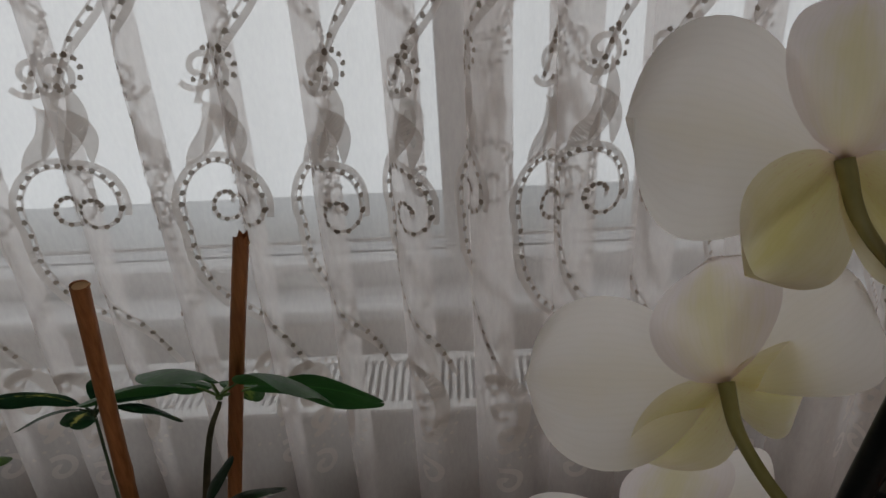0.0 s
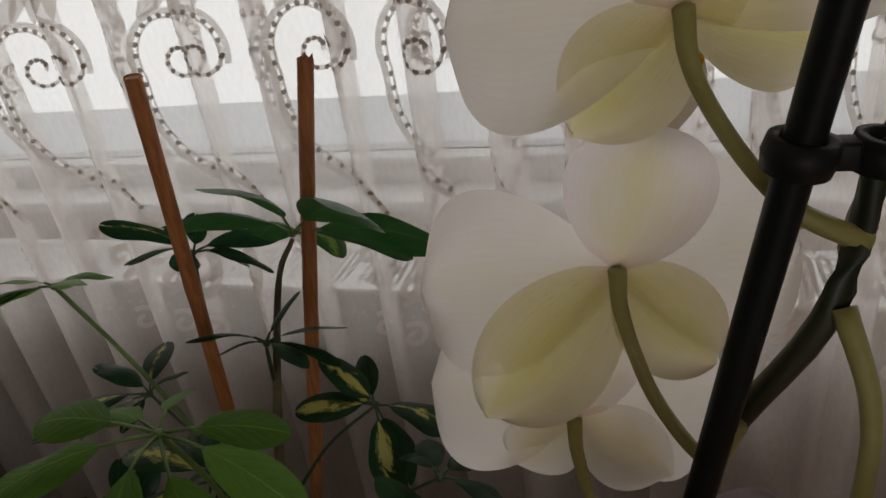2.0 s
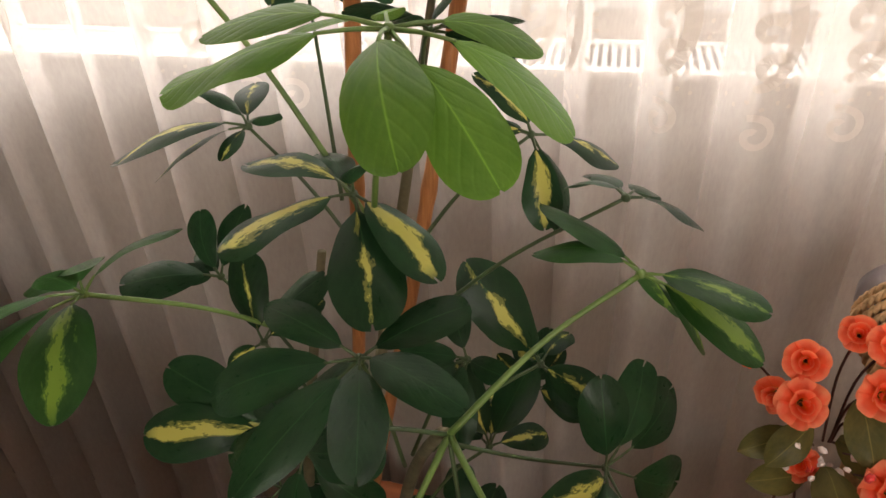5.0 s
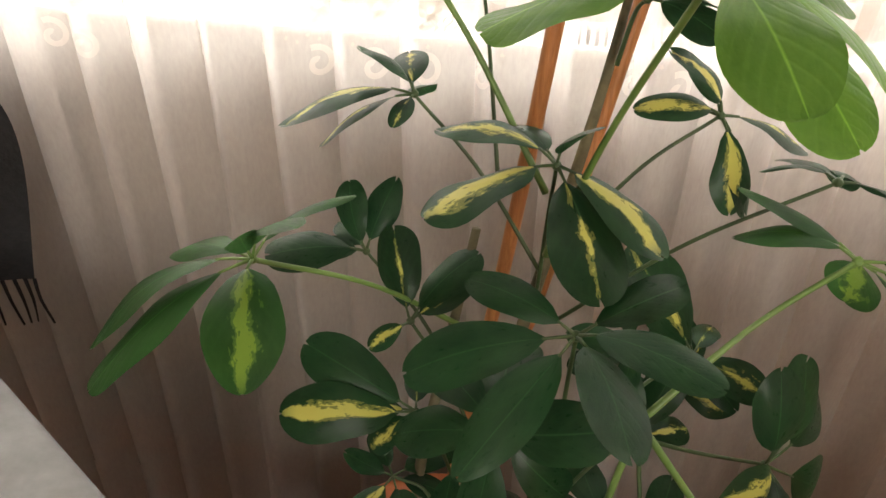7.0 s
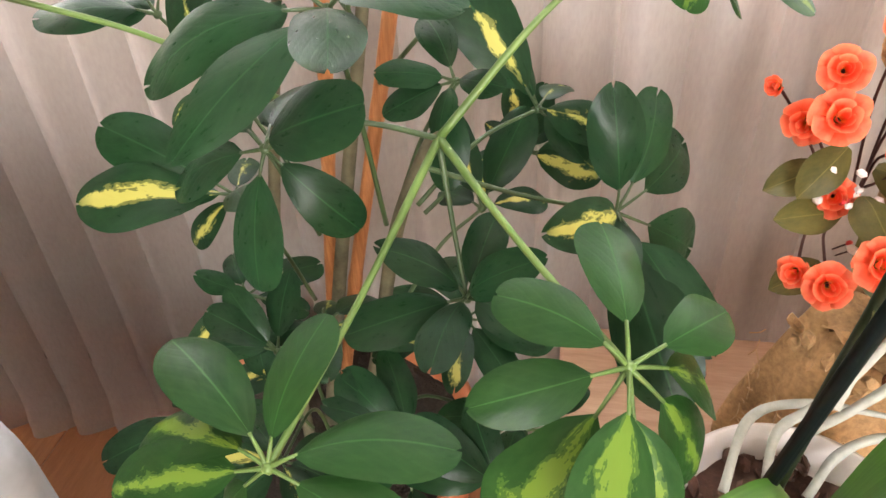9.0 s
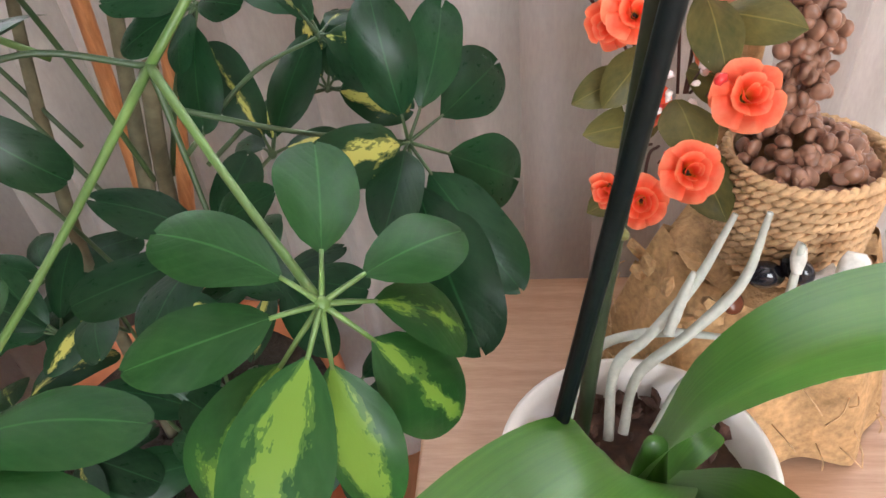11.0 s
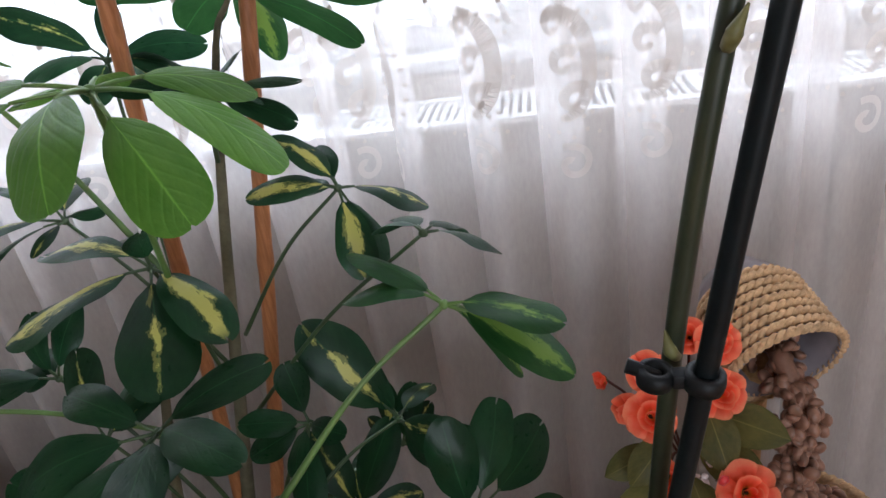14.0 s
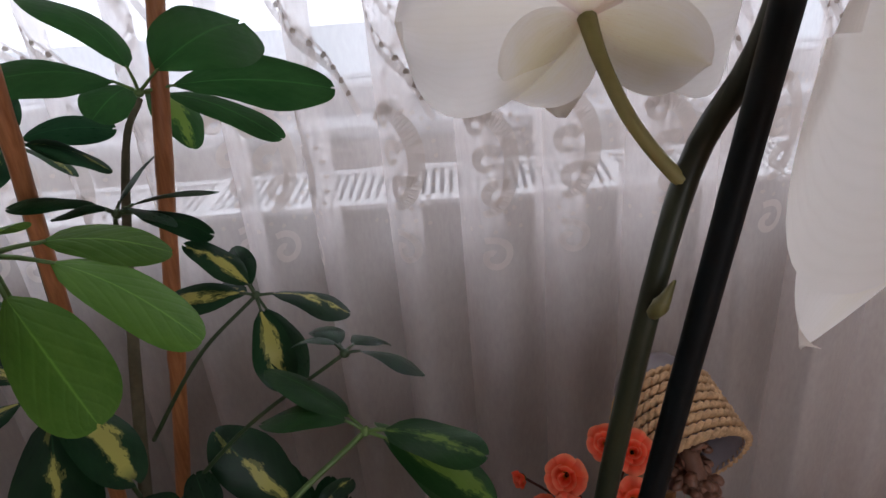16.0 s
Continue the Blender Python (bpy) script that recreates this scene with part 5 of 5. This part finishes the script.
child("backing_post", tubed([(0.15, 0.41, TZ + 0.12), (0.15, 0.42, 0.55), (0.155, 0.425, 0.66)], 0.012, sides=8, n=6), M_BURLAP, arr)


def rose(at, facing, r, seed, open_=1.0):
    """A silk rose: a coiled heart and rings of overlapping, rolled petals."""
    rng = random.Random(seed)
    made = []
    q = Vector(facing).normalized().to_track_quat("Z", "Y").to_matrix()

    def petal_sheet(ang, rad, h, wid, flare, heart=None):
        wild = rng.uniform(0.85, 1.15)
        rad *= rng.uniform(0.9, 1.12)

        def f(u, v):
            x = (u * 2 - 1)
            a = ang + x * wid
            rr = rad * (0.35 + 0.65 * v) + flare * r * v * v * (1 - 0.25 * x * x)
            z = h * (v - 0.28 * x * x * v) - flare * r * 0.75 * v ** 3 + (0.03 + 0.22 * flare) * r * math.sin(4 * x + ang * 3) * v
            return Vector(at) + q @ Vector((rr * math.cos(a), rr * math.sin(a), z * wild))
        bm = sheet(heart if heart is not None else bmesh.new(), f, 7, 6)
        if heart is None:
            child("rose_petal", bm, M_ROSE, made[0])

    hb = bmesh.new()
    for i in range(5):
        petal_sheet(i * 1.4 + rng.random(), 0.16 * r + 0.03 * r * i, r * 0.72, 0.95, 0.02, hb)
    made.append(child("rose", hb, M_ROSE, arr, "coral-orange silk rose"))
    for i in range(5):
        petal_sheet(i * 1.256 + rng.random() * 0.3, 0.36 * r, r * 0.7, 0.78, 0.16 * open_)
    for i in range(6):
        petal_sheet(i * 1.047 + 0.4 + rng.random() * 0.3, 0.5 * r, r * 0.6, 0.68, 0.42 * open_)
    head = made[0]
    cal = bmesh.new()
    lathe(cal, [(0.0, -0.1 * r), (0.14 * r, -0.08 * r), (0.3 * r, 0.1 * r), (0.2 * r, 0.12 * r)], at, 10, facing)
    child("calyx", cal, M_ROSELEAF, arr)
    base = Vector((0.105 + 0.3 * (at[0] - 0.105), 0.385, min(at[2] - 0.02, 0.6)))
    child("rose_stem", tubed([Vector(at), (Vector(at) + base) / 2 + Vector((0, 0.012, 0.004)), base], 0.0011, sides=5, n=8), M_TWIG, arr)
    return head


ROSES = [
    ((0.036, 0.392, 0.672), (-0.75, -0.55, 0.25), 0.0125, 0.2), ((0.066, 0.372, 0.692), (-0.25, -0.8, 0.5), 0.019, 0.9), ((0.064, 0.352, 0.668), (0.0, -0.8, 0.6), 0.021, 1.0),
    ((0.055, 0.375, 0.655), (-0.5, -0.75, 0.1), 0.018, 0.9), ((0.11, 0.36, 0.722), (-0.1, -0.7, 0.7), 0.018, 0.9), ((0.108, 0.344, 0.692), (0.1, -0.8, 0.55), 0.0195, 1.0),
    ((0.094, 0.372, 0.72), (-0.3, -0.6, 0.7), 0.016, 0.8), ((0.113, 0.355, 0.643), (0.0, -0.85, 0.5), 0.0165, 0.8), ((0.12, 0.312, 0.634), (0.1, -0.75, 0.65), 0.0215, 1.25),
    ((0.075, 0.348, 0.614), (-0.3, -0.85, 0.4), 0.0175, 0.9), ((0.09, 0.292, 0.6), (0.1, -0.8, 0.6), 0.0195, 1.0), ((0.067, 0.294, 0.58), (-0.2, -0.85, 0.45), 0.0185, 0.9), ((0.05, 0.305, 0.582), (-0.6, -0.75, 0.2), 0.0145, 0.7),
]
for i, (at, fc, r, o) in enumerate(ROSES):
    rose(at, fc, r, 40 + i, o)


def silk_leaf(at, d, ln, wid, seed):
    rng = random.Random(seed)
    d = Vector(d).normalized()
    up = Vector((0, -0.75, 0.65))
    nn = (up - d * d.dot(up)).normalized()
    s = d.cross(nn)

    def f(u, v):
        x = u * 2 - 1
        w = wid * math.sin(math.pi * min(1, 0.04 + 0.96 * v)) ** 0.75 + 0.0004
        return Vector(at) + d * ln * v + s * x * w + nn * (0.1 * ln * math.sin(math.pi * v) - 0.25 * w * abs(x) + 0.06 * w * math.sin(9 * v + 3 * x))
    child("silk_leaf", sheet(bmesh.new(), f, 6, 9), M_ROSELEAF, arr, "reddish green silk leaf")


for i, (at, d, ln, wid) in enumerate((((0.1, 0.34, 0.59), (0.35, -0.5, -0.6), 0.055, 0.017), ((0.09, 0.34, 0.62), (0.1, -0.7, -0.2), 0.05, 0.016), ((0.085, 0.35, 0.6), (-0.9, -0.4, 0.1), 0.055, 0.013),
                                     ((0.11, 0.355, 0.665), (0.7, -0.5, 0.0), 0.05, 0.015), ((0.1, 0.36, 0.63), (0.8, -0.5, -0.2), 0.05, 0.016), ((0.075, 0.33, 0.57), (-0.8, -0.5, -0.15), 0.045, 0.012),
                                     ((0.075, 0.35, 0.65), (-0.6, -0.4, -0.6), 0.045, 0.013), ((0.1, 0.35, 0.68), (0.2, -0.6, -0.7), 0.05, 0.015), ((0.07, 0.36, 0.63), (-0.9, -0.3, -0.3), 0.045, 0.012))):
    silk_leaf(at, d, ln, wid, i)
for i in range(20):
    p = Vector((ra.uniform(0.06, 0.115), ra.uniform(0.31, 0.35), ra.uniform(0.59, 0.66)))
    child("berry", blob(bmesh.new(), p, ra.uniform(0.0022, 0.0042), ra, (1, 0.8, 1.3), 1, 0.1), M_REDBERRY if i % 6 == 0 else M_BERRY, arr)
    if i % 2 == 0:
        child("berry_twig", tubed([p, p + Vector((0, 0.02, -0.02))], 0.0007, sides=4, n=2), M_TWIG, arr)

# nuts, beads, coins and dried blossom round the dish's foot
for p, r, mt, sq, nm, lb in (
    ((0.178, 0.283, 0.512), 0.012, M_PEBBLE, (1, 1, 0.8), "nut", "shiny reddish brown nut"), ((0.206, 0.275, 0.505), 0.013, M_PEBBLE, (1, 1, 0.9), "nut", "shiny reddish brown nut"), ((0.24, 0.3, 0.515), 0.014, M_PEBBLE, (1.2, 1, 0.8), "nut", "shiny reddish brown nut"),
    ((0.143, 0.285, 0.528), 0.012, M_BLACKGEM, (1, 0.7, 1), "bead", "black glass bead"), ((0.158, 0.278, 0.538), 0.010, M_BLACKGEM, (1, 0.7, 1.1), "bead", "black glass bead"),
    ((0.172, 0.268, 0.525), 0.016, M_SILVER, (1, 0.6, 1.2), "dried_blossom", "silvery grey dried blossom"), ((0.182, 0.266, 0.55), 0.010, M_SILVER, (1, 0.7, 0.9), "dried_blossom", "silvery grey dried blossom"),
    ((0.152, 0.268, 0.555), 0.008, M_SILVER, (0.5, 0.5, 1.3), "dried_blossom", "silvery grey dried blossom"), ((0.225, 0.268, 0.486), 0.013, M_SILVER, (1.2, 1, 0.6), "shell", "pale pinkish shell"), ((0.13, 0.29, 0.5), 0.008, M_PEBBLE, (1, 1, 0.8), "nut", "shiny reddish brown nut"),
):
    child(nm, blob(bmesh.new(), p, r, ra, sq, 3 if mt in (M_PEBBLE, M_BLACKGEM) else 2, 0.02 if mt in (M_PEBBLE, M_BLACKGEM) else 0.25), mt, arr, lb)
for p, r in (((0.19, 0.262, 0.487), 0.013), ((0.204, 0.262, 0.48), 0.011)):
    child("coin", lathed([(0.0, -0.0008), (r, -0.0008), (r, 0.0008), (0.0, 0.0008)], p, 24, (0.2, -0.8, 0.55)), M_GOLD, arr, "thin brass coin", smooth=False)
for i in range(22):
    a = ra.uniform(3.3, 6.0)
    p = Vector((0.175 + 0.1 * math.cos(a), 0.36 + 0.085 * math.sin(a), 0.49 + ra.uniform(-0.03, 0.02)))
    child("wood_chip", blob(bmesh.new(), p, ra.uniform(0.005, 0.01), ra, (1, 0.5, 0.7), 1, 0.3), M_BURLAP, arr, smooth=False)

# ---- armchair and shawl ----
chair = thing("armchair", (-0.7, 0.0, 0), "armchair with light grey mottled upholstery", "armchair")


def padded(x0, x1, y0, y1, z0, z1, r):
    bm = boxed(x0, x1, y0, y1, z0, z1)
    bmesh.ops.bevel(bm, geom=list(bm.edges), offset=r, segments=5, affect="EDGES", profile=0.6)
    return bm


CH = pose(-0.36, 0.10, 0, 0, 0, 151.6)


def chair_part(name, bm, label=""):
    bmesh.ops.transform(bm, matrix=CH, verts=bm.verts)
    return child(name, bm, M_FELT, chair, label)


chair_part("armrest", padded(0.0, 0.74, 0.0, 0.15, 0.08, 0.6, 0.028), "padded light grey armrest")
chair_part("seat", padded(0.02, 0.62, 0.15, 0.7, 0.08, 0.42, 0.04))
chair_part("backrest", padded(0.62, 0.74, 0.15, 0.7, 0.08, 0.8, 0.03))
for x in (0.06, 0.68):
    for y in (0.06, 0.64):
        bm = boxed(x - 0.02, x + 0.02, y - 0.02, y + 0.02, 0, 0.085)
        bmesh.ops.transform(bm, matrix=CH, verts=bm.verts)
        child("foot", bm, M_TWIG, chair, smooth=False)

shawl = thing("shawl", (-0.95, 0.45, 0), "black wool shawl with a fringe hanging beside the curtain", "shawl")


def hang(u, v):
    return Vector((-1.22 + 0.392 * u + 0.035 * u * math.sin(2.6 * v) , 0.45 + 0.015 * math.sin(14 * u) + 0.01 * v, 0.55 + 0.38 * v * (1 - 0.42 * u * v) - 0.0 * u * (1 - v)))


child("cloth", sheet(bmesh.new(), hang, 24, 14), M_SHAWL, shawl)
for i in range(36):
    p = hang(i / 35, 0)
    child("fringe", tubed([p, p + Vector((0.003 * math.sin(i), 0, -0.03)), p + Vector((0.006 * math.sin(2 * i), 0.002, -0.065))], [0.0022, 0.0012], sides=4, n=4), M_SHAWL, shawl)
child("hanger", tubed([(-1.2, 0.455, 0.94), (-1.2, 0.455, 0.0)], 0.012, sides=8, n=2), M_TWIG, shawl, "dark stand")
child("hanger", tubed([(-1.22, 0.455, 0.95), (-0.9, 0.46, 0.95)], 0.01, sides=8, n=2), M_TWIG, shawl)
